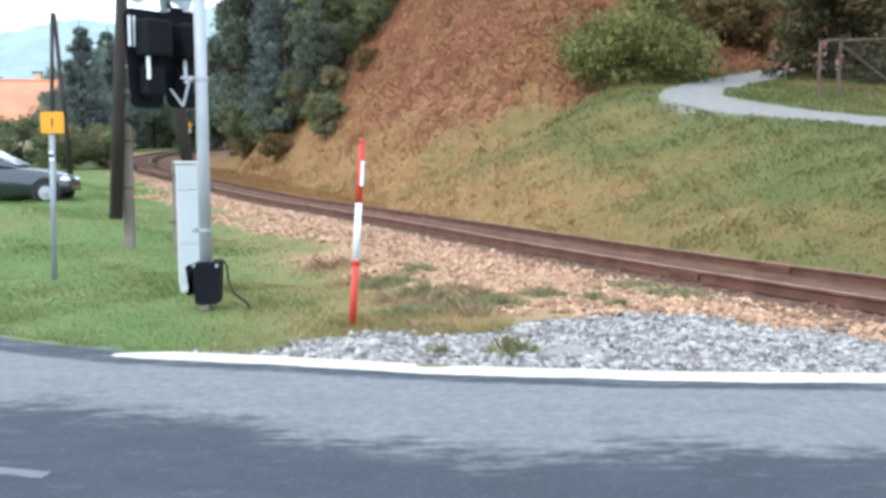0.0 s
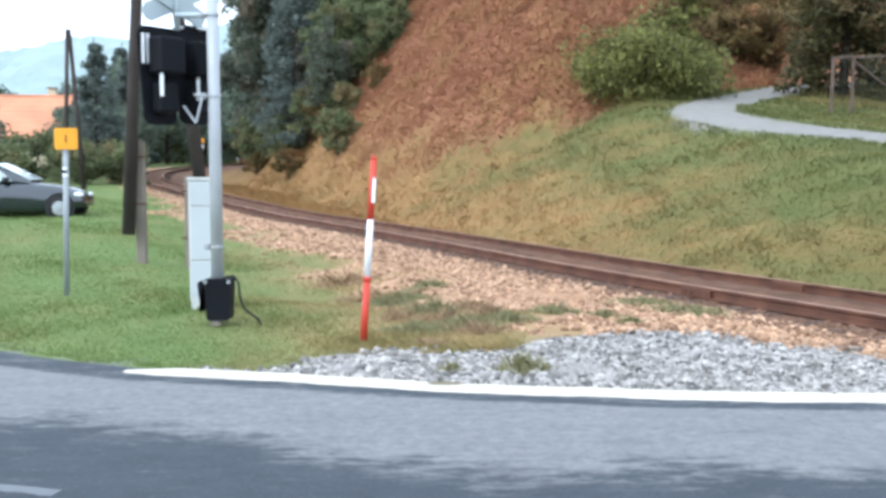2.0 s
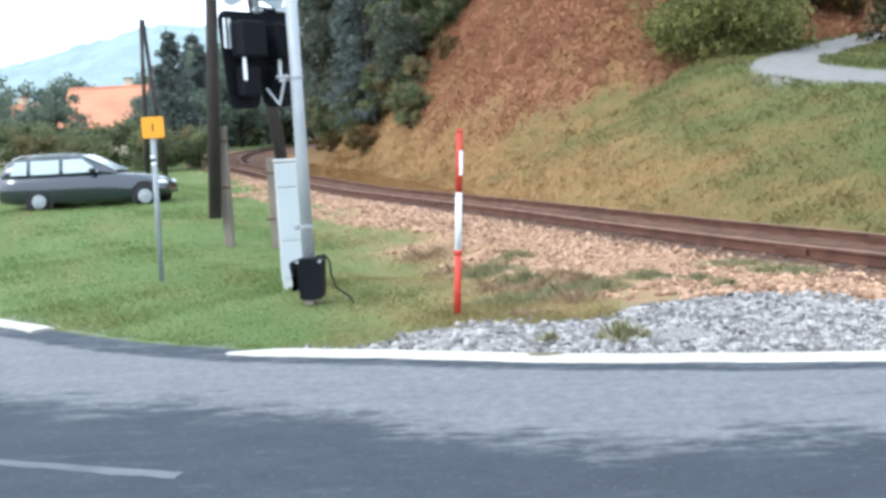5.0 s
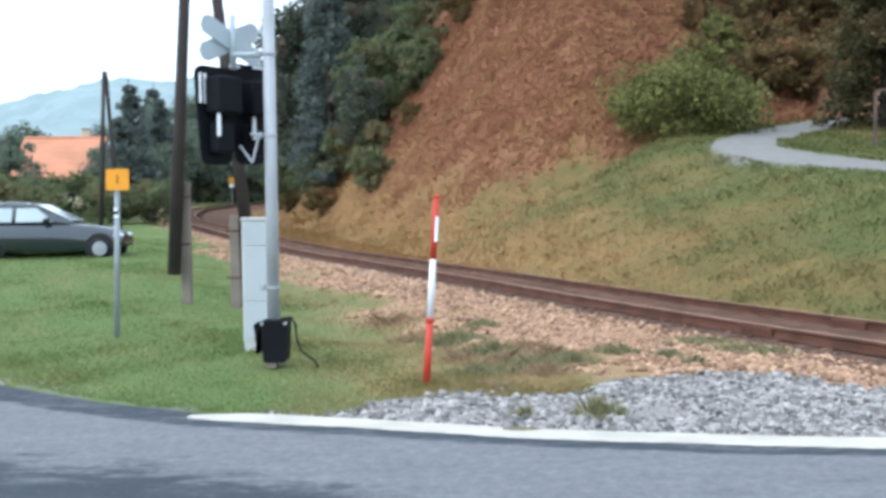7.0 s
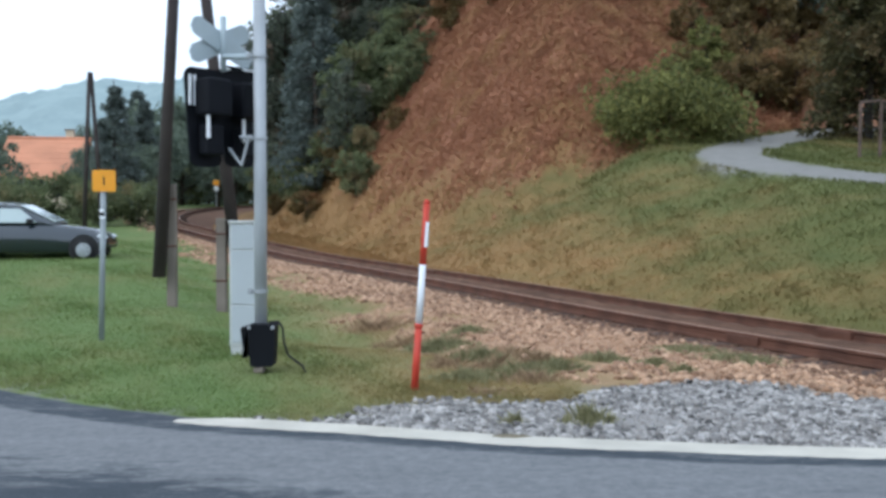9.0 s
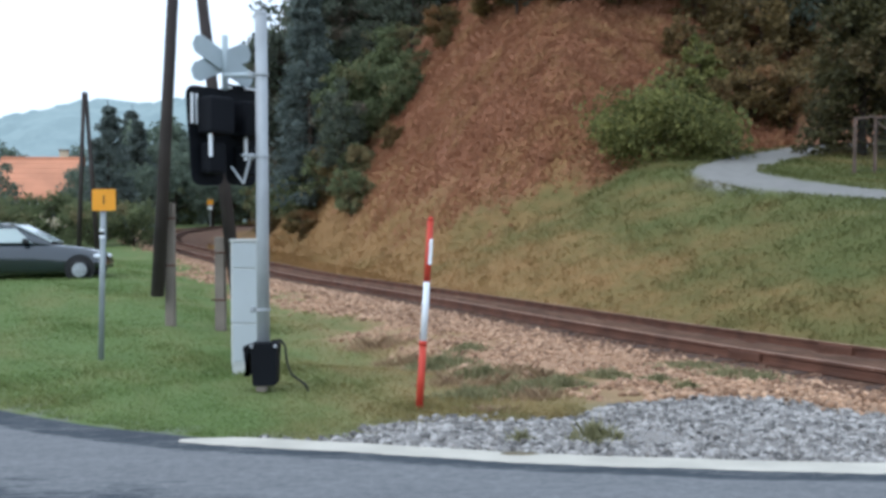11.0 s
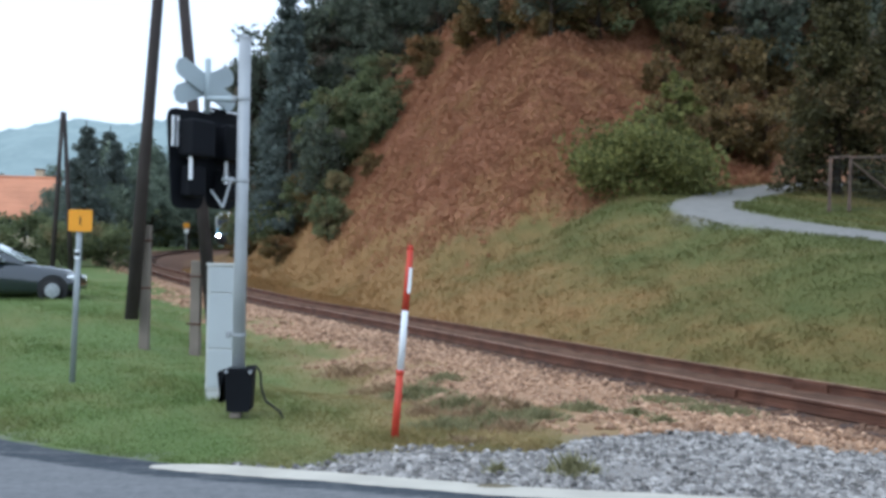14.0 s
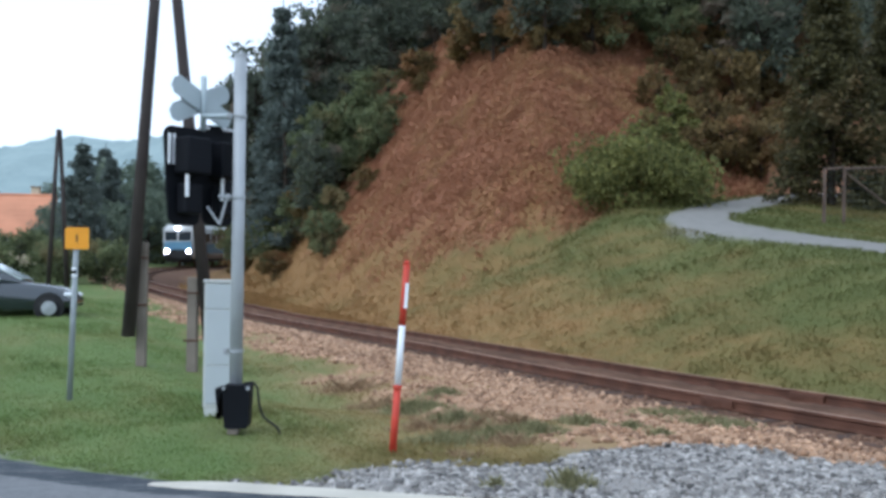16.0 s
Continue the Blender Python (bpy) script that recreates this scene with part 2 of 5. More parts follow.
# ---- building helpers ----
def link_mesh(name, verts, faces, material, parent=None, smooth=False):
    me = bpy.data.meshes.new(name)
    me.from_pydata(verts, [], faces)
    for mm in material if isinstance(material, (list, tuple)) else [material]:
        me.materials.append(mm)
    if smooth:
        me.shade_smooth()
    ob = new(name, me)
    ob.parent = parent
    return ob


def part(name, bm, material, parent, label="", smooth=False):
    me = bpy.data.meshes.new(name)
    bm.to_mesh(me)
    bm.free()
    for mm in material if isinstance(material, (list, tuple)) else [material]:
        me.materials.append(mm)
    if smooth:
        me.shade_smooth()
    ob = new(name, me)
    ob.parent = parent
    if label:
        ob["label"] = label
    return ob


def thing(name, m, label, category, group="", kind=""):
    ob = new(name)
    ob.matrix_world = m
    return tagged(ob, label, category, group, kind)


def box(bm, lo, hi, bevel=0.0, m=None):
    c = [(a + b) / 2 for a, b in zip(lo, hi)]
    s = [b - a for a, b in zip(lo, hi)]
    mm = Matrix.Translation(c) @ Matrix.Diagonal((*s, 1))
    r = bmesh.ops.create_cube(bm, size=1, matrix=(m @ mm) if m else mm)
    if bevel:
        es = list({e for v in r["verts"] for e in v.link_edges})
        bmesh.ops.bevel(bm, geom=es, offset=bevel, segments=2, affect="EDGES", profile=0.5)
    return bm


def rod(bm, a, b, r0, r1=None, seg=16):
    a, b = Vector(a), Vector(b)
    m = Matrix.Translation((a + b) / 2) @ (b - a).to_track_quat("Z", "Y").to_matrix().to_4x4()
    bmesh.ops.create_cone(bm, cap_ends=True, segments=seg, radius1=r0, radius2=r0 if r1 is None else r1, depth=(b - a).length, matrix=m)
    return bm


def tube(bm, pts, r, seg=8):
    for a, b in zip(pts, pts[1:]):
        rod(bm, a, b, r, seg=seg)
    return bm


def outline(bm, pts, depth, m):
    """A plate with the given outline in its x-z plane, depth along y."""
    front = [bm.verts.new(m @ Vector((x, -depth / 2, z))) for x, z in pts]
    back = [bm.verts.new(m @ Vector((x, depth / 2, z))) for x, z in pts]
    bm.faces.new(front)
    bm.faces.new(back[::-1])
    n = len(pts)
    for i in range(n):
        bm.faces.new((front[i], back[i], back[(i + 1) % n], front[(i + 1) % n]))
    bmesh.ops.recalc_face_normals(bm, faces=bm.faces)
    return bm


# ---- the railway's line and the lie of the land ----
def spline(keys, spacing):
    """A smooth line through the key points, sampled evenly."""
    p = np.array(keys, float)
    ext = np.vstack([2 * p[0] - p[1], p, 2 * p[-1] - p[-2]])
    out = []
    for i in range(1, len(ext) - 2):
        u = np.linspace(0, 1, 60, endpoint=False)[:, None]
        a, b, c, d = ext[i - 1:i + 3]
        out.append(0.5 * (2 * b + (c - a) * u + (2 * a - 5 * b + 4 * c - d) * u ** 2 + (3 * b - a - 3 * c + d) * u ** 3))
    out = np.vstack(out + [p[-1:]])
    s = np.concatenate([[0], np.cumsum(np.linalg.norm(np.diff(out[:, :2], axis=0), axis=1))])
    t = np.arange(0, s[-1], spacing)
    return np.stack([np.interp(t, s, out[:, k]) for k in range(out.shape[1])], 1)


LINE = spline([(16.6, -16, 0.05), (12.9, -7, 0.05), (9.45, 1.5, 0.05), (5.35, 10.9, 0.05), (4.2, 13.6, 0.05), (2.75, 17.4, 0.05), (0.75, 22.6, 0.08),
               (-2.2, 29.4, 0.15), (-4.95, 35.2, 0.26), (-11.6, 50, 0.75), (-17.6, 64, 1.30), (-20.9, 78, 1.90), (-21.4, 92, 2.42), (-20.1, 104, 2.75),
               (-16, 122, 3.1), (-6, 145, 3.4), (14, 182, 3.6), (46, 230, 3.8)], 0.25)
TANG = np.gradient(LINE[:, :2], axis=0)
TANG /= np.linalg.norm(TANG, axis=1)[:, None]
SIDE = np.stack([TANG[:, 1], -TANG[:, 0]], 1)          # to the hill side
FOOT = np.array([(-14, 118), (-16.5, 100), (-15, 78), (-7.5, 54), (-1.5, 38), (4, 31.5), (9, 34.5), (15, 38.5), (30, 43), (90, 52)], float)
LANE = spline([(40, 6), (22, 14.5), (13.2, 17.6), (9.75, 21.0), (8.2, 23.9), (7.75, 26.8), (8.8, 29.2), (11, 32.4), (15, 36.8), (22, 40)], 0.3)
EDGE = spline([(-30, 33), (-14, 18.2), (-8, 12.0), (-3.8, 8.6), (-2.1, 7.55), (-0.75, 7.11), (0.3, 6.79), (1.2, 6.585), (2.84, 6.36), (6, 6.22), (12, 6.7), (30, 9.8)], 0.06)
LEFT_Y = np.array([-200, 9, 12, 16, 26, 45, 60, 75, 92, 140, 300, 1500], float)
LEFT_Z = np.array([0, -0.02, 0.03, 0.12, 0.54, 1.15, 1.75, 2.2, 2.5, 3.4, 6, 12], float)


def smooth(v, lo, hi):
    t = np.clip((np.asarray(v, float) - lo) / (hi - lo), 0, 1)
    return t * t * (3 - 2 * t)


def nearest(x, y, line):
    best, idx = np.full(x.shape, 1e9), np.zeros(x.shape, int)
    for k in range(0, len(x), 4000):
        d2 = (x[k:k + 4000, None] - line[None, :, 0]) ** 2 + (y[k:k + 4000, None] - line[None, :, 1]) ** 2
        i = d2.argmin(1)
        idx[k:k + 4000] = i
        best[k:k + 4000] = np.sqrt(d2[np.arange(len(i)), i])
    return best, idx


FOOT_FINE = spline(FOOT, 0.5)
FT = np.gradient(FOOT_FINE, axis=0)


def offsets(x, y):
    """Signed distances: d from the track's middle (hill side positive), e up the hill from its foot, r out of the road, p from the lane."""
    _, i = nearest(x, y, LINE)
    d = (x - LINE[i, 0]) * SIDE[i, 0] + (y - LINE[i, 1]) * SIDE[i, 1]
    be, j = nearest(x, y, FOOT_FINE)
    e = be * np.sign(FT[j, 0] * (y - FOOT_FINE[j, 1]) - FT[j, 1] * (x - FOOT_FINE[j, 0]))
    br, k = nearest(x, y, EDGE)
    te = np.gradient(EDGE, axis=0)
    r = br * np.sign(te[k, 0] * (y - EDGE[k, 1]) - te[k, 1] * (x - EDGE[k, 0]))
    p, _ = nearest(x, y, LANE)
    return d, e, r, p, LINE[i, 2]


def lumps(x, y, scale, seed=0.0):
    return (np.sin(x * scale + seed) * np.cos(y * scale * 1.13 + seed * 1.7) + 0.6 * np.sin(x * scale * 2.3 + y * scale * 1.9 + seed) + 0.35 * np.cos(x * scale * 4.1 - y * scale * 3.7 + seed * 2)) / 1.95


def land(x, y, whole=False):
    x, y = np.asarray(x, float).ravel(), np.asarray(y, float).ravel()
    d, e, r, p, zt = offsets(x, y)
    left = np.interp(y, LEFT_Y, LEFT_Z)
    left = left - 0.26 * np.exp(-((d + 5.0) / 1.5) ** 2) * smooth(y, 10.2, 13.5) + 0.03 * lumps(x, y, 1.7) * smooth(r, 0.3, 2)
    bank = 0.70 * np.clip(d - np.interp(y, [28, 45, 80], [2.3, 4.3, 6.0]), 0, None)
    cap = 2.55 + 0.15 * np.clip(y - 21, -8, 40)
    k = 0.2
    bank = -k * np.log(np.exp(-np.clip(bank, 0, 60) / k) + np.exp(-np.clip(cap, 0, 60) / k)) + k * np.log(1 + np.exp(-cap / k))
    bank = bank * smooth(y, 4, 10)
    hill = np.where(e > 0, 0.80 * e - 0.35 * (1 - np.exp(-np.clip(e, 0, 50) / 0.45)), 0)
    hill = 26 * (1 - np.exp(-hill / 26)) + 0.25 * lumps(x, y, 0.9, 2) * smooth(e, 0, 4)
    right = zt - 0.32 + bank + hill + 0.05 * lumps(x, y, 1.3, 1) * smooth(d, 2.5, 5) * smooth(p, 0.8, 2)
    bed = zt - 0.168
    z = np.where(d < 0, bed + (left - bed) * smooth(-d, 1.35, 4.6), bed + (right - bed) * smooth(d, 1.4, 2.3))
    z = np.where(r < 0, -0.06, np.where(r < 0.5, np.minimum(z, -0.06 + 0.3 * r + 0.0), z))
    return (z, d, e, r, p) if whole else z


def graded(lo, fine_lo, fine_hi, hi, fine, grow=1.12):
    a = list(np.arange(fine_lo, fine_hi + 1e-6, fine))
    s = fine
    while a[-1] < hi:
        s *= grow
        a.append(a[-1] + s)
    s = fine
    while a[0] > lo:
        s *= grow
        a.insert(0, a[0] - s)
    return np.array(a)


def build_ground():
    xs, ys = graded(-1600, -12, 18, 1600, 0.28), graded(-300, 5.5, 48, 1800, 0.28)
    gx, gy = np.meshgrid(xs, ys)
    z, d, e, r, p = land(gx, gy, True)
    nx, ny = len(xs), len(ys)
    v = np.stack([gx.ravel(), gy.ravel(), z], 1)
    i = (np.arange(ny - 1)[:, None] * nx + np.arange(nx - 1)[None]).ravel()
    f = np.stack([i, i + 1, i + nx + 1, i + nx], 1)
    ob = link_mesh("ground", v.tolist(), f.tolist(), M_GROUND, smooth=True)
    x, y = gx.ravel(), gy.ravel()
    w = lumps(x, y, 1.1, 4)
    masks = {
        "brown": smooth(e + 1.3 * w - grass_reach(x, y), -1.2, 1.6) * smooth(d, 3, 5),
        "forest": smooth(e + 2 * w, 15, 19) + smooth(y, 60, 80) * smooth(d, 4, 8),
        "ochre": stone_zones(x, y, d, r)[1],
        "gravel": stone_zones(x, y, d, r)[0],
        "rust": (1 - smooth(np.abs(d) - np.interp(y, [38, 60], [0, 2.6]) * (d > 0) + 0.15 * w, 1.1, 1.6)),
        "lane": 1 - smooth(p + 0.12 * w, 0.75, 1.08),
        "dry": meadow_dry(x, y, d),
        "lawn": (d < 0) * (1 - 0.1 * smooth(x, -2.0, 0.4)),
    }
    for name, values in masks.items():
        ob.data.attributes.new(name, "FLOAT", "POINT").data.foreach_set("value", np.clip(values, 0, 1).astype(np.float32))
    return tagged(ob, "grassy verge, railway bank and brown hillside", "ground", kind="structure")


def stone_zones(x, y, d, r):
    """Where grey road gravel and where ochre ballast lie, 0 to 1."""
    w = lumps(x, y, 1.1, 4) + 0.5 * lumps(x, y, 3.7, 1)
    grey = smooth(0.32 + 0.76 * (x + 1.05) - r + 0.45 * w, -0.4, 0.5) * (1 - smooth(d - np.interp(x, [2.3, 4.0, 6.0], [-2.95, -2.0, -1.7]) + 0.6 * w, -0.8, 0.8)) * smooth(r, 0.0, 0.12)
    grey = np.maximum(grey, 0.75 * (1 - smooth(r + 0.09 * w, 0.05, 0.24)) * (r > 0))
    ochre = smooth(d + np.interp(y, [20, 27, 42], [4.3, 4.9, 2.6]) + 1.1 * w, -0.7, 0.75) * (1 - smooth(d, 0.85, 1.25)) * (1 - grey) * smooth(r, 0.1, 0.4)
    return grey, ochre


def grass_reach(x, y):
    """How far up the slope the rough grass reaches before the bracken."""
    return np.interp(x / np.maximum(y, 1), [-0.14, -0.09, -0.02, 0.06, 0.125, 0.18, 0.24], [2.2, 2.0, 1.6, 1.1, 0.8, -0.2, -1.5])


def meadow_dry(x, y, d):
    """How dry the grass stands: straw low on the bank and at the verge's gravel end, green on the lawn."""
    bank = 0.90 - 0.075 * np.clip(x, -2, 9) + 0.08 * np.clip(x - 9.5, 0, 4) - 0.16 * smooth(d, 3.2, 5.5) * smooth(x, -3, 1)
    lawn = 0.20 + 0.40 * smooth(x, -2.7, 0.0) + 0.32 * smooth(d, -7.2, -4.6) * (1 - smooth(y, 16, 26))
    return np.clip(np.where(d > 0, bank, lawn), 0, 1)


def build_road():
    n = len(EDGE)
    far = spline([(-35, 27), (-19, 12.6), (-12.8, 6.6), (-7.5, 2.6), (-5, 1.2), (-2.8, 0.3), (-1, -0.15), (0.5, -0.4), (2.8, -0.65), (6, -0.7), (12.6, -0.2), (31, 3)], 0.06)
    far = far[np.linspace(0, len(far) - 1, n).astype(int)]
    across = np.linspace(0, 7.2, 73)
    v, tar = [], []
    for a in across:
        q = EDGE + (far - EDGE) * (a / 7.2)
        for x, y in q:
            v.append((x, y, 0.0 - 0.008 * max(0, 0.4 - a)))
            blot = 0.55 * math.sin(x * 0.9 + 0.6) + 0.4 * math.sin(x * 2.3 + y * 1.4) + 0.25 * math.sin(x * 5.1 - y * 2)
            tar.append(0.5 + 1.1 * (a - 1.75 - 0.28 * blot) if a > 0.45 else 0.8)
    f = [(i * n + j, i * n + j + 1, (i + 1) * n + j + 1, (i + 1) * n + j) for i in range(len(across) - 1) for j in range(n - 1)]
    f = [q[::-1] for q in f]
    ob = link_mesh("road", v, f, M_ASPHALT, smooth=True)
    ob.data.attributes.new("tar", "FLOAT", "POINT").data.foreach_set("value", np.clip(tar, 0, 1).astype(np.float32))
    return tagged(ob, "worn grey asphalt road with dark tar patches", "road", kind="structure")


def road_strip(name, x0, x1, inner, width, high, label):
    """A painted strip along the road's edge, slightly proud, with an uneven outline."""
    seg = EDGE[(EDGE[:, 0] >= x0) & (EDGE[:, 0] <= x1)]
    t = np.gradient(seg, axis=0)
    t /= np.linalg.norm(t, axis=1)[:, None]
    nrm = np.stack([t[:, 1], -t[:, 0]], 1)
    rows = []
    for k, (q, m) in enumerate(zip(seg, nrm)):
        wob = 0.008 * math.sin(k * 0.5) + 0.010 * math.sin(k * 0.18) + 0.006 * math.sin(k * 1.7)
        worn = 0.72 * width * (1 - min(1, k / 9)) ** 2 + 0.35 * width * math.exp(-((q[0] - 0.47) / 0.10) ** 2)
        a, b = q + m * (inner + 0.4 * wob + worn), q + m * (inner + width + wob)
        rows.append([(*a, -0.02), (*a, high - 0.006), (*(a + m * 0.02), high), (*(b - m * 0.02), high), (*b, high - 0.008), (*b, -0.02)])
    v = [p for row in rows for p in row]
    f = [(6 * i + j, 6 * i + j + 1, 6 * i + j + 7, 6 * i + j + 6) for i in range(len(rows) - 1) for j in range(5)]
    f += [tuple(range(6)), tuple(range(6 * len(rows) - 1, 6 * len(rows) - 7, -1))]
    ob = link_mesh(name, v, f, M_OLD_LINE if name == "centre_line" else M_LINE)
    return tagged(ob, label, "road marking", kind="structure")


build_ground()
build_road()
road_strip("edge_line", -1.97, 14.0, -0.085, 0.28, 0.009, "cream-white painted edge strip between asphalt and gravel")
road_strip("edge_line", -12.0, -4.1, -0.08, 0.24, 0.012, "white painted line along the grass verge")
road_strip("centre_line", -8.0, -0.5, 2.75, 0.10, 0.005, "faded white painted line on worn asphalt")


def build_track():
    track = thing("railway_track", pose(0, 0, 0), "single railway track, rusty rails on tarred sleepers", "railway track", kind="structure")
    prof = [(-0.062, -0.149), (0.062, -0.149), (0.062, -0.137), (0.012, -0.122), (0.009, -0.045), (0.034, -0.034), (0.034, -0.004), (0.026, 0.0), (-0.026, 0.0), (-0.034, -0.004), (-0.034, -0.034), (-0.009, -0.045), (-0.012, -0.122), (-0.062, -0.137)]
    for side in (-0.7525, 0.7525):
        v, f = [], []
        n = len(prof)
        for (x, y, z), s in zip(LINE, SIDE):
            for u, h in prof:
                q = side + u
                v.append((x + s[0] * q, y + s[1] * q, z + h))
        for i in range(len(LINE) - 1):
            for j in range(n):
                f.append((i * n + j, i * n + (j + 1) % n, (i + 1) * n + (j + 1) % n, (i + 1) * n + j))
        rail = link_mesh("rail", v, f, [M_RUST, M_RAIL_TOP], track)
        idx = np.zeros(len(f), np.int32)
        idx[7::n] = 1
        rail.data.polygons.foreach_set("material_index", idx)
    v, n = [], 9
    for k, ((x, y, z), s) in enumerate(zip(LINE, SIDE)):
        for j in range(n):
            q = -0.69 + 1.38 * j / (n - 1)
            sag = 0.05 if j in (0, n - 1) else 0.0
            h = -0.108 - sag + 0.016 * math.sin(k * 0.83 + 2.1 * j) + 0.012 * math.sin(k * 2.17 - 1.3 * j)
            v.append((x + s[0] * q, y + s[1] * q, z + h))
    f = [(i * n + j, i * n + j + 1, (i + 1) * n + j + 1, (i + 1) * n + j) for i in range(len(LINE) - 1) for j in range(n - 1)]
    infill = link_mesh("infill", v, f, M_DIRT, track, smooth=True)
    infill["label"] = "rust-brown dirt and grit packed between the rails"
    bm = box(bmesh.new(), (-1.25, -0.12, -0.15), (1.25, 0.12, 0.0), 0.015)
    sl = bpy.data.meshes.new("sleeper")
    bm.to_mesh(sl)
    bm.free()
    sl.materials.append(M_SLEEPER)
    bm = box(bmesh.new(), (-0.3, -0.02, -0.05), (0.3, 0.02, 0.05), 0.006)
    for x in (-0.2, -0.08, 0.08, 0.2):
        rod(bm, (x, -0.035, 0), (x, 0.035, 0), 0.014, seg=6)
    joint = bpy.data.meshes.new("fishplate")
    bm.to_mesh(joint)
    bm.free()
    joint.materials.append(M_RUST)
    rng = random.Random(4)
    step_n = 0.62 / 0.25
    for k in range(int(len(LINE) / step_n)):
        i = int(k * step_n)
        x, y, z = LINE[i]
        a = math.degrees(math.atan2(SIDE[i, 1], SIDE[i, 0]))
        o = new("sleeper", sl)
        o.parent = track
        o.matrix_basis = pose(x, y, z - 0.155 + rng.uniform(-0.006, 0.004), 0, 0, a + rng.uniform(-1, 1))
    for s_m in range(6, 150, 15):
        i = int((s_m + 25.4) / 0.25) % (len(LINE) - 10)
        x, y, z = LINE[i]
        for side in (-0.7525, 0.7525):
            for off in (-0.045, 0.045):
                q = side + off * 0.8
                o = new("fishplate", joint)
                o.parent = track
                o.matrix_basis = pose(x + SIDE[i, 0] * q, y + SIDE[i, 1] * q, z - 0.085, 0, 0, math.degrees(math.atan2(TANG[i, 1], TANG[i, 0])))


build_track()


# ---- the crossing signal, its cabinet and the marker pole ----
def rounded_rect(x0, x1, z0, z1, r, taper=0.0, seg=5):
    pts = []
    for cx, cz, a0, t in ((x1 - r, z1 - r, 0, 0), (x0 + r, z1 - r, 90, 0), (x0 + r, z0 + r, 180, taper), (x1 - r, z0 + r, 270, -taper)):
        for k in range(seg + 1):
            a = radians(a0 + 90 * k / seg)
            pts.append((cx + r * math.cos(a) + t, cz + r * math.sin(a)))
    return pts


def build_signal():
    sig = thing("level_crossing_signal", pose(-1.80, 9.82, -0.01), "galvanised signal post with black lamp boards seen from behind, on grass", "crossing signal")
    post = part("post", rod(bmesh.new(), (0, 0, 0.05), (0, 0, 3.70), 0.063, 0.060, 24), M_ZINC, sig, "galvanised steel tube", True)
    bm = bmesh.new()
    bmesh.ops.create_uvsphere(bm, u_segments=20, v_segments=8, radius=0.066, matrix=Matrix.Translation((0, 0, 3.70)) @ Matrix.Diagonal((1, 1, 0.5, 1)))
    part("post_cap", bm, M_ZINC, post, "", True)
    for z in (0.79, 2.30, 3.10):
        bm = rod(bmesh.new(), (0, 0, z - 0.013), (0, 0, z + 0.013), 0.071, seg=24)
        box(bm, (-0.125, -0.03, z - 0.03), (-0.078, 0.03, z + 0.03), 0.006)
        rod(bm, (-0.105, -0.055, z), (-0.105, 0.055, z), 0.010, seg=8)
        part("clamp", bm, M_ZINC, post)
    turn = pose(-0.37, 0.06, 0, 0, 0, 53)
    bm = bmesh.new()
    tube(bm, [(-0.07, 0.0, 3.10), (-0.37, 0.03, 3.10)], 0.028)
    part("upper_arm", bm, M_BACK_GREY, sig)
    bm = bmesh.new()
    tube(bm, [(-0.07, -0.03, 2.30), (-0.19, -0.05, 2.31)], 0.016)
    tube(bm, [(-0.10, -0.05, 2.31), (-0.17, -0.07, 2.03), (-0.30, -0.02, 2.20)], 0.013)
    part("bracket", bm, M_ZINC, sig, "bent grey steel bracket")
    part("mast", rod(bmesh.new(), (-0.37, 0.06, 2.96), (-0.37, 0.06, 3.50), 0.03), M_BACK_GREY, sig, "", True)
    for tilt, y in ((24, 0.02), (-24, 0.045)):
        m = turn @ pose(0.0, y, 3.245, 0, tilt, 0)
        hexa = [(-0.40, -0.045), (-0.34, -0.095), (0.34, -0.095), (0.40, -0.045), (0.40, 0.045), (0.34, 0.095), (-0.34, 0.095), (-0.40, 0.045)]
        part("crossbuck_board", outline(bmesh.new(), hexa, 0.012, m), M_BACK_GREY, sig, "bare grey back of the warning cross")
    for x0, x1, z0, z1, y in ((-0.46, 0.05, 2.01, 2.97, 0.03), (0.0, 0.52, 2.03, 3.04, 0.07)):
        board = part("lamp_board", outline(bmesh.new(), rounded_rect(x0, x1, z0, z1, 0.10, 0.06), 0.02, turn @ pose(0, y, 0)), M_BLACK, sig, "black board with rounded corners")
        cx = (x0 + x1) / 2
        bm = box(bmesh.new(), (cx - 0.15, y - 0.24, 2.50), (cx + 0.15, y - 0.012, 2.86), 0.03, turn)
        part("lamp_housing", bm, M_BLACK, board)
        bm = rod(bmesh.new(), turn @ Vector((cx, y + 0.01, 2.66)), turn @ Vector((cx, y + 0.09, 2.65)), 0.12, 0.125, 20)
        part("lamp_hood", bm, M_BLACK, board)
        bm = box(bmesh.new(), (cx - 0.11, y - 0.16, 2.12), (cx + 0.11, y - 0.012, 2.42), 0.03, turn)
        part("lamp_housing", bm, M_BLACK, board)
    for x, z0, z1, w, y in ((-0.41, 2.60, 2.89, 0.022, 0.0), (-0.355, 2.60, 2.89, 0.022, 0.0), (-0.31, 2.28, 2.50, 0.030, -0.145), (0.17, 2.27, 2.51, 0.030, -0.105), (0.02, 2.985, 3.005, 0.12, 0.0), (0.33, 3.0, 3.02, 0.14, 0.0)):
        part("white_strip", box(bmesh.new(), (x - w / 2, y - 0.008, z0), (x + w / 2, y + 0.014, z1), 0, turn), M_WHITE, sig)
    bm = outline(bmesh.new(), rounded_rect(-0.10, 0.165, 0.06, 0.475, 0.025, 0.02), 0.24, pose(0, -0.06, 0))
    base = part("connection_box", bm, M_BLACK, sig, "black cast box round the foot of the post")
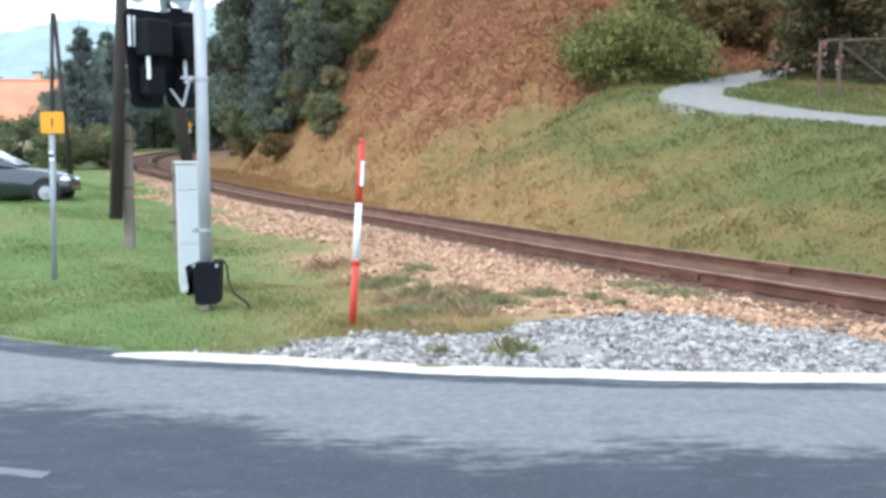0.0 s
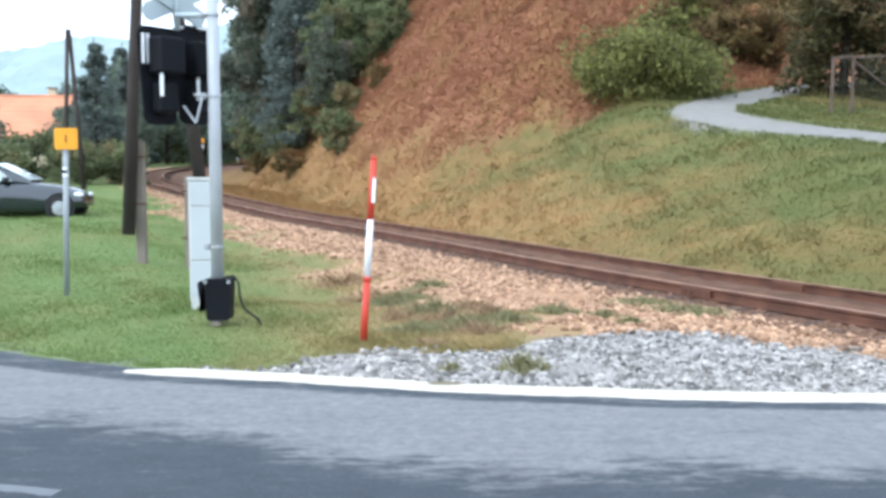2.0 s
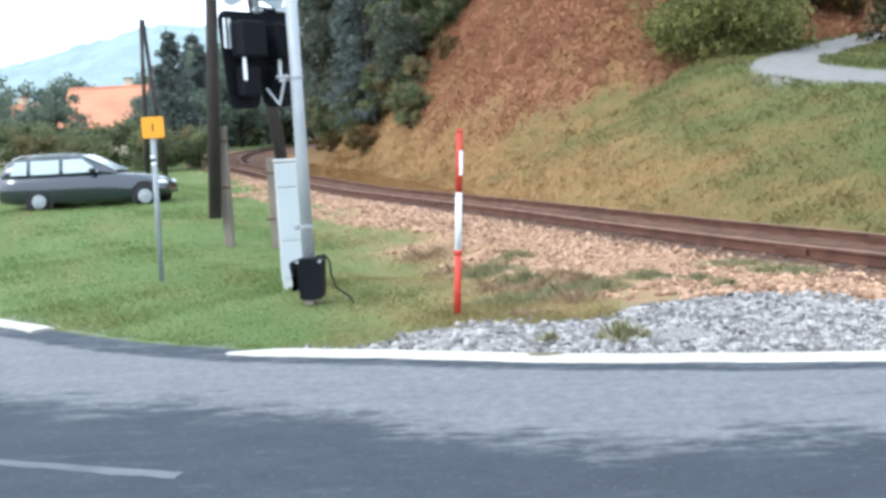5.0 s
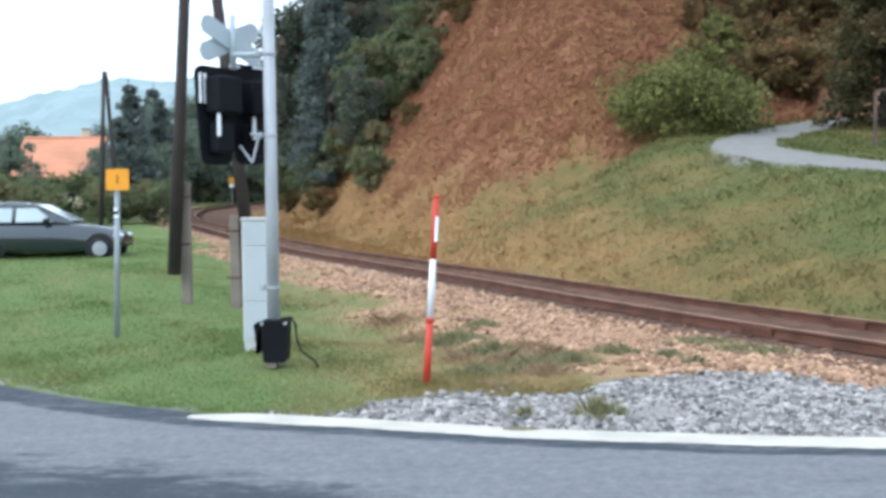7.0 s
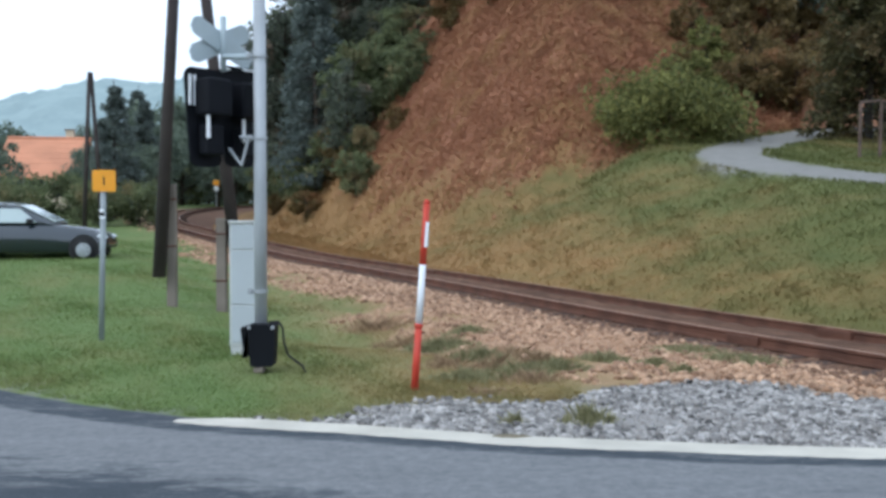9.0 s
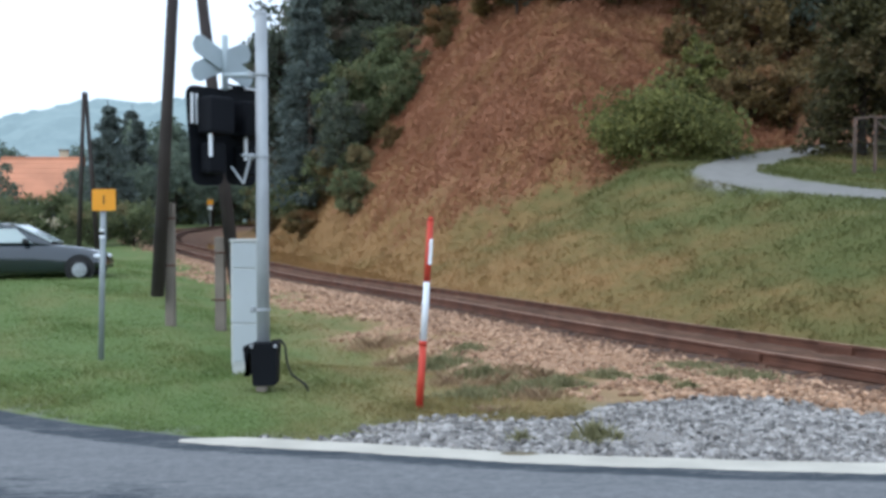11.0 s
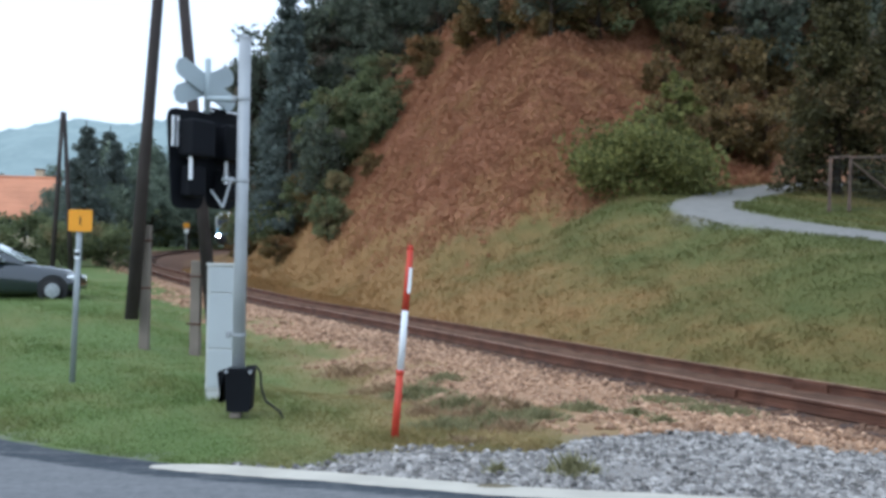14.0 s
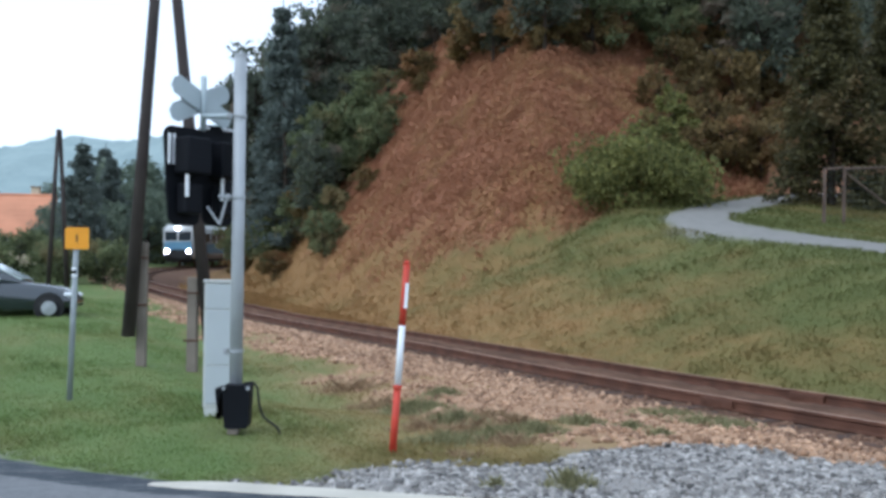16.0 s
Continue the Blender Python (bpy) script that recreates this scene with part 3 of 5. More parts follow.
    bm = outline(bmesh.new(), rounded_rect(-0.175, -0.105, 0.15, 0.45, 0.03, 0.03), 0.20, pose(0, -0.05, 0))
    part("side_cover", bm, M_BLACK, base)
    for x in (-0.085, 0.145):
        part("bolt", rod(bmesh.new(), (x, -0.195, 0.448), (x, -0.178, 0.448), 0.018, seg=8), M_ZINC, base)
    part("lug", box(bmesh.new(), (-0.05, -0.165, 0.0), (0.05, -0.03, 0.06), 0.012), M_CONCRETE, base, "small pale concrete footing")
    bm = tube(bmesh.new(), [(0.10, -0.10, 0.49), (0.19, -0.12, 0.50), (0.235, -0.13, 0.44), (0.245, -0.13, 0.30), (0.29, -0.14, 0.17), (0.36, -0.15, 0.12), (0.43, -0.15, 0.07), (0.46, -0.15, 0.0)], 0.011)
    part("cable", bm, M_RUBBER, sig, "loose black cable running into the grass")


def build_dirt():
    """Washed-out earth in the break of the edge strip."""
    rng = random.Random(8)
    rim = [(0.47 + (0.15 + 0.06 * rng.random()) * math.cos(a * 0.3927), 6.765 + (0.045 + 0.03 * rng.random()) * math.sin(a * 0.3927)) for a in range(16)]
    v = [(0.47, 6.768, 0.022)] + [(0.47 + 0.6 * (x - 0.47), 6.765 + 0.6 * (y - 6.765), 0.014 + 0.006 * rng.random()) for x, y in rim] + [(x, y, 0.002) for x, y in rim]
    f = [(0, 1 + i, 1 + (i + 1) % 16) for i in range(16)] + [(1 + i, 17 + i, 17 + (i + 1) % 16, 1 + (i + 1) % 16) for i in range(16)]
    ob = link_mesh("dirt_patch", v, f, plain("dry_earth", (0.20, 0.17, 0.11), 0.95, vary=0.4, scale=12, relief=0.6), smooth=True)
    tagged(ob, "dry earth washed into a break of the edge strip", "earth", kind="structure")


def build_cabinet():
    cab = thing("relay_cabinet", pose(-2.17, 10.9, 0.03, 0, 0, 11), "tall narrow pale grey relay cabinet standing in grass", "cabinet")
    part("plinth", box(bmesh.new(), (-0.155, -0.13, -0.05), (0.155, 0.15, 0.10), 0.006), M_CABINET_EDGE, cab)
    part("body", box(bmesh.new(), (-0.165, -0.14, 0.08), (0.165, 0.16, 1.42), 0.008), M_CABINET_EDGE, cab, "cream-painted sheet body")
    for z0, z1 in ((0.12, 0.52), (0.535, 1.12), (1.135, 1.40)):
        part("panel", box(bmesh.new(), (-0.148, -0.152, z0), (0.158, -0.138, z1), 0.005), M_CABINET, cab, "pale grey front panel")
    part("roof", box(bmesh.new(), (-0.178, -0.16, 1.415), (0.178, 0.18, 1.445), 0.008), M_CABINET_EDGE, cab)
    part("lock", rod(bmesh.new(), (0.14, -0.165, 0.85), (0.14, -0.15, 0.85), 0.018, seg=10), M_ZINC, cab)


def build_marker():
    foot, top = Vector((-0.245, 8.64, -0.02)), Vector((-0.135, 8.64, 1.66))
    mk = thing("snow_marker_pole", pose(*foot), "leaning red and white striped marker pole in grass", "marker pole")
    way = (top - foot) / (top.z - foot.z)
    at = lambda z: way * (z - foot.z)
    for z0, z1, r, mt in ((-0.06, 0.57, 0.033, M_RED), (0.565, 1.10, 0.030, M_WHITE), (1.10, 1.63, 0.030, M_RED)):
        bm = rod(bmesh.new(), at(z0), at(z1), r, r * 0.94)
        part("lower_sleeve" if z0 < 0 else "band", bm, mt, mk, "thicker red lower sleeve" if z0 < 0 else "", True)
    part("collar", rod(bmesh.new(), at(0.545), at(0.585), 0.036), M_RED, mk, "", True)
    part("tip", rod(bmesh.new(), at(1.63), at(1.665), 0.030, 0.018), M_RED, mk, "", True)
    part("reflector", box(bmesh.new(), (0.002, -0.036, -0.11), (0.032, -0.022, 0.11), 0.004, Matrix.Translation(at(1.36)) @ pose(0, 0, 0, 0, 3.8, 0)), M_WHITE, mk, "pale reflective patch")


# ---- poles and signs on the lawn ----
def build_pole(name, legs, top, r, label, stubs=()):
    base = Vector(legs[0])
    pl = thing(name, pose(*base), label, "utility pole", "utility poles")
    for k, leg in enumerate(legs):
        off = Vector((0, 0.12 * (1 if k else -1), 0))
        a, b = Vector(leg) - base, Vector(top) + off - base
        part("pole", rod(bmesh.new(), a, b, r, r * 0.72, 14), M_POLE, pl, "tarred round timber", True)
    bm = rod(bmesh.new(), Vector(top) - base + Vector((0, -0.4, -0.35)), Vector(top) - base + Vector((0, 0.4, -0.35)), 0.02, seg=8)
    part("tie_bolt", bm, M_RUST, pl)
    for x, y, z0, z1, w in stubs:
        bm = box(bmesh.new(), (x - w / 2, y - w / 2, z0), (x + w / 2, y + w / 2, z1), 0.02, Matrix.Translation(-base))
        st = part("concrete_stub", bm, M_CONCRETE, pl, "weathered square concrete footing post")
        for z in (z1 - 0.25, z1 - 1.0):
            bm = rod(bmesh.new(), Vector((x - 0.13, y - 0.08, z)) - base, Vector((x + 0.10, y - 0.08, z)) - base, 0.014, seg=8)
            part("band", bm, M_RUST, st)
    return pl


def build_yellow_sign():
    s = thing("verge_sign", pose(-4.14, 12.0, 0.0), "small orange-yellow square sign on a grey post in grass", "sign")
    part("post", rod(bmesh.new(), (0, 0, -0.1), (0.05, 0, 1.98), 0.034, seg=14), M_POST, s, "", True)
    pl = part("plate", outline(bmesh.new(), rounded_rect(-0.14, 0.14, 1.82, 2.08, 0.025), 0.012, pose(0.07, -0.045, 0)), M_YELLOW, s, "orange-yellow square plate")
    part("unreadable_mark", box(bmesh.new(), (0.062, -0.056, 1.90), (0.078, -0.0505, 2.0)), M_RUST, pl)
    for z, mt in ((1.49, M_WHITE), (1.53, M_BLACK), (1.57, M_WHITE)):
        part("sticker", rod(bmesh.new(), (0.035, 0, z), (0.036, 0, z + 0.038), 0.037, seg=14), mt, s)


def build_small_posts():
    z = land([-23.7], [104])
    s = thing("trackside_sign", pose(-23.7, 104, z[0] - 0.1), "small yellow and white trackside sign on a thin post", "sign")
    part("post", rod(bmesh.new(), (0, 0, -0.3), (0, 0, 2.75), 0.06, seg=8), M_ZINC, s)
    part("plate", box(bmesh.new(), (-0.32, -0.09, 2.35), (0.32, -0.065, 2.9), 0.01), M_YELLOW, s)
    part("plate", box(bmesh.new(), (-0.25, -0.09, 1.85), (0.25, -0.065, 2.28), 0.01), M_WHITE, s, "white plate")
    for k, (x, y) in enumerate(((-22.2, 75), (-8.7, 39.5))):
        zz = land([x], [y])[0]
        w = thing("marker_stake", pose(x, y, zz), "short white painted marker stake beside the track", "stake", "white stakes")
        part("stake", box(bmesh.new(), (-0.06, -0.05, -0.1), (0.06, 0.05, 1.5 - 0.9 * k), 0.012), M_WHITE, w)
        part("cap", box(bmesh.new(), (-0.065, -0.055, 1.3 - 0.85 * k), (0.065, 0.055, 1.42 - 0.87 * k), 0.01), M_BLACK, w)


# ---- the parked car ----
M_CAR = plain("dark_green_car_paint", (0.016, 0.024, 0.031), 0.2, 0.0, 0.6, vary=0.1, relief=0)
M_CAR.node_tree.nodes["Principled BSDF"].inputs["Coat Weight"].default_value = 1.0
# The glass gets a pale base colour in place of bright sky in it.
M_CAR_GLASS = plain("sky_pale_car_glass", (0.42, 0.49, 0.48), 0.08, 0.0, 0.9, vary=0.1, relief=0)
M_TRIM = plain("black_plastic_trim", (0.012, 0.012, 0.013), 0.6, vary=0.2)
M_ALLOY = plain("silver_wheel_cover", (0.42, 0.44, 0.45), 0.35, 0.6, vary=0.15)
M_LENS = plain("clear_lamp_lens", (0.70, 0.74, 0.76), 0.12, 0.2, 0.8, vary=0.1, relief=0)


def loft(stations, name, material, parent, label="", closed=True):
    """Cross sections (lists of points of one length) joined into one skin."""
    n = len(stations[0])
    v = [p for st in stations for p in st]
    f = [(i * n + j, i * n + (j + 1) % n, (i + 1) * n + (j + 1) % n, (i + 1) * n + j) for i in range(len(stations) - 1) for j in range(n)]
    f += [tuple(range(n))[::-1], tuple(range((len(stations) - 1) * n, len(stations) * n))]
    ob = link_mesh(name, v, f, material, parent, smooth=True)
    bm = bmesh.new()
    bm.from_mesh(ob.data)
    bmesh.ops.recalc_face_normals(bm, faces=bm.faces)
    bm.to_mesh(ob.data)
    bm.free()
    if label:
        ob["label"] = label
    return ob


def car_ring(x, zb, zt, wb, wt, r=0.08, mid=None, rise=0.62):
    """A cross section of the body at x: bottom, top, half widths there and halfway up."""
    mid = wb + 0.02 if mid is None else mid
    pts = [(-wb + r, zb), (-wb, zb + r)]
    high = zb + (zt - zb) * rise
    pts += [(-mid, high), (-wt, zt - r), (-wt + r, zt), (wt - r, zt), (wt, zt - r), (mid, high), (wb, zb + r), (wb - r, zb)]
    return [(x, y, z) for y, z in pts]


def build_car():
    z = land([-10.2], [25.2])[0]
    car = thing("estate_car", pose(-10.74, 25.3, z - 0.09, 0, 0, 8), "dark green estate car parked on the grass", "car")
    lower = [(-1.98, 0.42, 0.80, 0.70, 0.66), (-1.92, 0.30, 0.98, 0.80, 0.76), (-1.5, 0.24, 0.96, 0.84, 0.80), (-0.6, 0.22, 0.95, 0.85, 0.81), (0.6, 0.22, 0.94, 0.85, 0.81), (0.95, 0.22, 0.93, 0.85, 0.80),
             (1.45, 0.24, 0.88, 0.84, 0.76), (1.88, 0.27, 0.81, 0.81, 0.71), (2.10, 0.31, 0.72, 0.74, 0.62), (2.22, 0.35, 0.62, 0.66, 0.54), (2.27, 0.40, 0.54, 0.58, 0.48)]
    body = loft([car_ring(*s) for s in lower], "body", M_CAR, car, "dark green lacquered lower body")
    cab = [(-1.90, 0.95, 1.00, 0.72, 0.70), (-1.75, 0.93, 1.32, 0.74, 0.60), (-1.35, 0.93, 1.41, 0.76, 0.58), (-0.5, 0.93, 1.44, 0.77, 0.58), (0.1, 0.93, 1.40, 0.77, 0.58), (0.55, 0.93, 1.20, 0.77, 0.62), (0.98, 0.90, 0.97, 0.75, 0.70)]
    loft([car_ring(x, zb, zt, wb, wt, 0.03 if zt < 1.1 else 0.06, (wb + wt) / 2 + 0.008, 0.5) for x, zb, zt, wb, wt in cab], "cabin", M_CAR, car, "dark green cabin and roof")
    for side in (-1, 1):
        for x0, x1, x2, x3 in ((-1.62, -1.22, -1.22, -1.52), (-1.12, -0.42, -0.42, -1.12), (-0.32, 0.58, 0.16, -0.32)):
            pts = [(x0, 0.985), (x1, 0.985), (x2, 1.33), (x3, 1.33)]
            bm = bmesh.new()
            vs = []
            for off in (0.0, 0.012):
                vs.append([bm.verts.new((x, side * (0.775 - 0.38 * (zz - 0.95) + 0.016 + off), zz)) for x, zz in pts])
            bm.faces.new(vs[1])
            bm.faces.new(vs[0][::-1])
            for i in range(4):
                bm.faces.new((vs[0][i], vs[0][(i + 1) % 4], vs[1][(i + 1) % 4], vs[1][i]))
            bmesh.ops.recalc_face_normals(bm, faces=bm.faces)
            part("side_window", bm, M_CAR_GLASS, car, "side glass coloured pale for bright sky")
        part("mirror", box(bmesh.new(), (0.36, side * 0.83 - 0.09, 0.96), (0.50, side * 0.83 + 0.09, 1.08), 0.03), M_TRIM, car)
        part("roof_rail", tube(bmesh.new(), [(-1.62, side * 0.54, 1.38), (-1.4, side * 0.54, 1.465), (-0.3, side * 0.54, 1.475), (0.0, side * 0.54, 1.42)], 0.016), M_ALLOY, car)
        bm = bmesh.new()
        bmesh.ops.create_uvsphere(bm, u_segments=16, v_segments=8, radius=1, matrix=pose(2.07, side * 0.57, 0.62) @ Matrix.Diagonal((0.18, 0.14, 0.075, 1)))
        part("headlight", bm, M_LENS, car, "clear headlight", True)
    bm = bmesh.new()
    q = [bm.verts.new(p) for p in ((0.99, -0.64, 0.985), (0.99, 0.64, 0.985), (0.14, 0.53, 1.405), (0.14, -0.53, 1.405))]
    w = [bm.verts.new(v.co + Vector((0.02, 0, 0.03))) for v in q]
    bm.faces.new(w)
    bm.faces.new(q[::-1])
    for i in range(4):
        bm.faces.new((q[i], q[(i + 1) % 4], w[(i + 1) % 4], w[i]))
    part("windscreen", bm, M_CAR_GLASS, car, "sloping windscreen")
    part("bumper", box(bmesh.new(), (1.95, -0.60, 0.34), (2.27, 0.60, 0.46), 0.05), M_TRIM, car)
    for x in (-0.94, 1.70):
        for side in (-1, 1):
            m = pose(x, side * 0.78, 0.30)
            bm = bmesh.new()
            bmesh.ops.create_cone(bm, cap_ends=True, segments=28, radius1=0.305, radius2=0.305, depth=0.20, matrix=m @ pose(0, 0, 0, 90))
            es = [e for e in bm.edges if len(e.link_faces) == 2 and any(len(fc.verts) > 4 for fc in e.link_faces)]
            bmesh.ops.bevel(bm, geom=es, offset=0.03, segments=2, affect="EDGES")
            wh = part("wheel", bm, M_RUBBER, car, "black tyre", True)
            bm = rod(bmesh.new(), m @ Vector((0, side * 0.09, 0)), m @ Vector((0, side * 0.118, 0)), 0.185, 0.17, 24)
            for k in range(6):
                a = radians(60 * k)
                rod(bm, m @ Vector((0, side * 0.125, 0)), m @ Vector((0.16 * math.cos(a), side * 0.12, 0.16 * math.sin(a))), 0.03, 0.022, 6)
            part("rim", bm, M_ALLOY, wh, "silver spoked wheel cover")
            part("wheel_arch", rod(bmesh.new(), m @ Vector((0, side * 0.055, 0.03)), m @ Vector((0, side * 0.076, 0.03)), 0.36, seg=28), M_TRIM, car)


# ---- houses, fence and far ridge ----
M_TILE = plain("orange_clay_tiles", (0.56, 0.25, 0.14), 0.8, vary=0.2, scale=1.5)
M_WALL = plain("cream_render", (0.58, 0.50, 0.36), 0.9, vary=0.15, scale=1.5)
M_WINDOW = plain("dark_window_pane", (0.03, 0.04, 0.05), 0.08, 0, 0.8, vary=0.1, relief=0)
M_FRAME = plain("white_window_frame", (0.7, 0.7, 0.68), 0.6, vary=0.1)


def build_house(name, x, y, rz, size, eave, ridge, label):
    z = land([x], [y])[0]
    h = thing(name, pose(x, y, z - 0.15, 0, 0, rz), label, "house", "houses")
    sx, sy = size
    wall = part("wall", box(bmesh.new(), (-sx / 2, -sy / 2, 0), (sx / 2, sy / 2, eave), 0.02), M_WALL, h, "cream rendered wall")
    for g in (-1, 1):
        bm = outline(bmesh.new(), [(-sy / 2, 0), (sy / 2, 0), (0, ridge - eave - 0.08)], 0.25, pose(g * (sx / 2 - 0.13), 0, eave, 0, 0, 90))
        part("gable", bm, M_WALL, h)
    slope = math.atan2(ridge - eave, sy / 2)
    long = (sy / 2 + 0.5) / math.cos(slope)
    for g in (-1, 1):
        m = pose(0, 0, ridge) @ pose(0, 0, 0, 0, 0, 0 if g < 0 else 180) @ pose(0, 0, 0, math.degrees(slope), 0, 0)
        rows = int(long / 0.36)
        roof = part("roof", box(bmesh.new(), (-sx / 2 - 0.38, -long, -0.16), (sx / 2 + 0.38, 0, -0.105), 0, m), M_TILE, h, "orange clay tile roof slope")
        for k in range(rows):
            bm = box(bmesh.new(), (-sx / 2 - 0.4, -0.36 * (k + 1) - 0.03, -0.10 + 0.012 * (k % 2)), (sx / 2 + 0.4, -0.36 * k, 0.02 + 0.012 * (k % 2)), 0, m)
            part("tile_course", bm, M_TILE, roof)
    part("ridge_cap", rod(bmesh.new(), (-sx / 2 - 0.4, 0, ridge + 0.02), (sx / 2 + 0.4, 0, ridge + 0.02), 0.13, seg=10), M_TILE, h)
    ch = part("chimney", box(bmesh.new(), (sx * 0.2, 0.6, ridge - 1.2), (sx * 0.2 + 0.6, 1.2, ridge + 0.7), 0.02), M_WALL, h)
    part("chimney_cap", box(bmesh.new(), (sx * 0.2 - 0.08, 0.52, ridge + 0.7), (sx * 0.2 + 0.68, 1.28, ridge + 0.8), 0.02), M_CONCRETE, ch)
    for k in range(3):
        cx = -sx / 2 + sx * (k + 0.5) / 3
        w = part("window", box(bmesh.new(), (cx - 0.6, -sy / 2 - 0.05, 1.0), (cx + 0.6, -sy / 2 + 0.1, 2.3), 0.02), M_FRAME, h, "white framed window")
        for s in (-1, 1):
            part("pane", box(bmesh.new(), (cx - 0.53 * (s < 0) + 0.03 * (s > 0), -sy / 2 - 0.06, 1.07), (cx - 0.03 * (s < 0) + 0.53 * (s > 0), -sy / 2 - 0.045, 2.23)), M_WINDOW, w)
    return h


def build_fence():
    pts = [(10.85, 26.0), (11.45, 26.15), (13.3, 26.7), (15.2, 27.3)]
    zs = land([p[0] for p in pts], [p[1] for p in pts])
    fe = thing("wire_fence", pose(0, 0, 0), "old bare post fence with wire netting under a dark tree", "fence")
    for (x, y), z in zip(pts, zs):
        part("fence_post", rod(bmesh.new(), (x, y, z - 0.2), (x + 0.03, y, z + 1.5), 0.05, 0.042, 8), M_FENCE, fe)
    for k in range(3):
        a, b = Vector((*pts[k], zs[k] + 1.46)), Vector((*pts[k + 1], zs[k + 1] + 1.50))
        part("rail", rod(bmesh.new(), a, b, 0.03, seg=8), M_FENCE, fe)
        foot = Vector((*pts[k + 1], zs[k + 1] + 0.15))
        if k:
            part("brace", rod(bmesh.new(), a - Vector((0, 0, 0.06)), foot, 0.03, seg=8), M_FENCE, fe, "slanting brace")
        bm = bmesh.new()
        lo = Vector((*pts[k], zs[k] + 0.05))
        wide = (foot - lo).length
        n = int(wide / 0.16)
        for j in range(1, n):
            q = lo + (foot - lo) * (j / n)
            rod(bm, q, q + Vector((0, 0, 1.36)), 0.004, seg=3)
        for j in range(9):
            up = Vector((0, 0, 0.05 + 0.165 * j))
            rod(bm, lo + up, foot - Vector((0, 0, 0.10)) + up, 0.004, seg=3)
        part("netting", bm, M_WIRE, fe, "dark wire netting")


build_signal()
build_dirt()
build_cabinet()
build_marker()
build_pole("utility_pole", [(-4.52, 15.8, 0.56), (-3.25, 15.8, 0.50)], (-4.06, 15.8, 7.62), 0.104, "tarred timber pole pair on weathered concrete stubs in grass",
           [(-4.35, 15.95, -0.1, 2.05, 0.15), (-3.53, 15.86, -0.1, 1.5, 0.16)])
zp = float(land([-16.0], [45.0])[0])
build_pole("utility_pole", [(-16.25, 45, zp - 0.2), (-15.4, 45, zp - 0.2)], (-15.90, 45, 8.05), 0.115, "distant tarred timber pole pair among shrubs")
build_yellow_sign()
build_small_posts()
build_car()
build_house("house", -30.8, 78, 8, (5.4, 8.0), 2.7, 5.6, "cream house with an orange clay tile roof behind trees")
build_house("house", -37.5, 73, -12, (6.5, 7.0), 2.6, 4.3, "low pale house with a clay tile roof behind garden trees")
build_fence()


# ---- stones, grass and scrub ----
RNG = np.random.default_rng(11)


def ico_base():
    bm = bmesh.new()
    bmesh.ops.create_icosphere(bm, subdivisions=1, radius=1)
    v = np.array([x.co for x in bm.verts])
    f = np.array([[x.index for x in fc.verts] for fc in bm.faces])
    bm.free()
    return v, f


def stone_cloud(pts, sizes, rng):
    """Angular stones: each a squeezed, turned and chipped twenty-sided lump."""
    v0, f0 = ico_base()
    n = len(pts)
    q = rng.normal(size=(n, 4))
    q /= np.linalg.norm(q, axis=1)[:, None]
    w, x, y, z = q.T
    rot = np.stack([1 - 2 * (y * y + z * z), 2 * (x * y - z * w), 2 * (x * z + y * w), 2 * (x * y + z * w), 1 - 2 * (x * x + z * z), 2 * (y * z - x * w), 2 * (x * z - y * w), 2 * (y * z + x * w), 1 - 2 * (x * x + y * y)], 1).reshape(n, 3, 3)
    scale = rng.uniform(0.45, 1.35, (n, 1, 3)) * sizes[:, None, None]
    chip = rng.uniform(0.62, 1.25, (n, len(v0), 1))
    v = np.einsum("nij,nkj->nki", rot, v0[None] * chip * scale)
    v[:, :, 2] *= 0.8
    v += pts[:, None, :]
    f = f0[None] + (np.arange(n) * len(v0))[:, None, None]
    return v.reshape(-1, 3), f.reshape(-1, 3)


def fast_mesh(name, v, f, material):
    me = bpy.data.meshes.new(name)
    k = f.shape[1]
    me.vertices.add(len(v))
    me.vertices.foreach_set("co", v.astype(np.float32).ravel())
    me.loops.add(f.size)
    me.loops.foreach_set("vertex_index", f.astype(np.int32).ravel())
    me.polygons.add(len(f))
    me.polygons.foreach_set("loop_start", np.arange(0, f.size, k, dtype=np.int32))
    me.update(calc_edges=True)
    me.materials.append(material)
    return me


def build_stones(name, material, n, where, size, label, near):
    """Loose stones: those nearest the road's edge are pieces of their own, the rest one heap."""
    x, y = where(n)
    z, d, e, r, p = land(x, y, True)
    keep = r > 0.04
    x, y, z = x[keep], y[keep], z[keep]
    s = size(x, y)
    pts = np.stack([x, y, z + 0.25 * s], 1)
    heap = thing(name, pose(0, 0, 0), label, "gravel", kind="structure")
    close = np.zeros(len(x), bool)
    close[np.argsort(near(x, y))[:300]] = True
    v, f = stone_cloud(pts[~close], s[~close], RNG)
    ob = new("loose_stones", fast_mesh("loose_stones", v, f, material))
    ob.parent = heap
    tagged(ob, kind="stuff")
    kinds = []
    for k in range(8):
        v, f = stone_cloud(np.zeros((1, 3)), np.ones(1), RNG)
        kinds.append(fast_mesh("stone", v, f, material))
    for k, i in enumerate(np.nonzero(close)[0]):
        o = new("stone", kinds[k % 8])
        o.parent = heap
        o.matrix_basis = pose(*pts[i], 0, 0, float(RNG.uniform(0, 360))) @ Matrix.Scale(float(s[i]), 4)


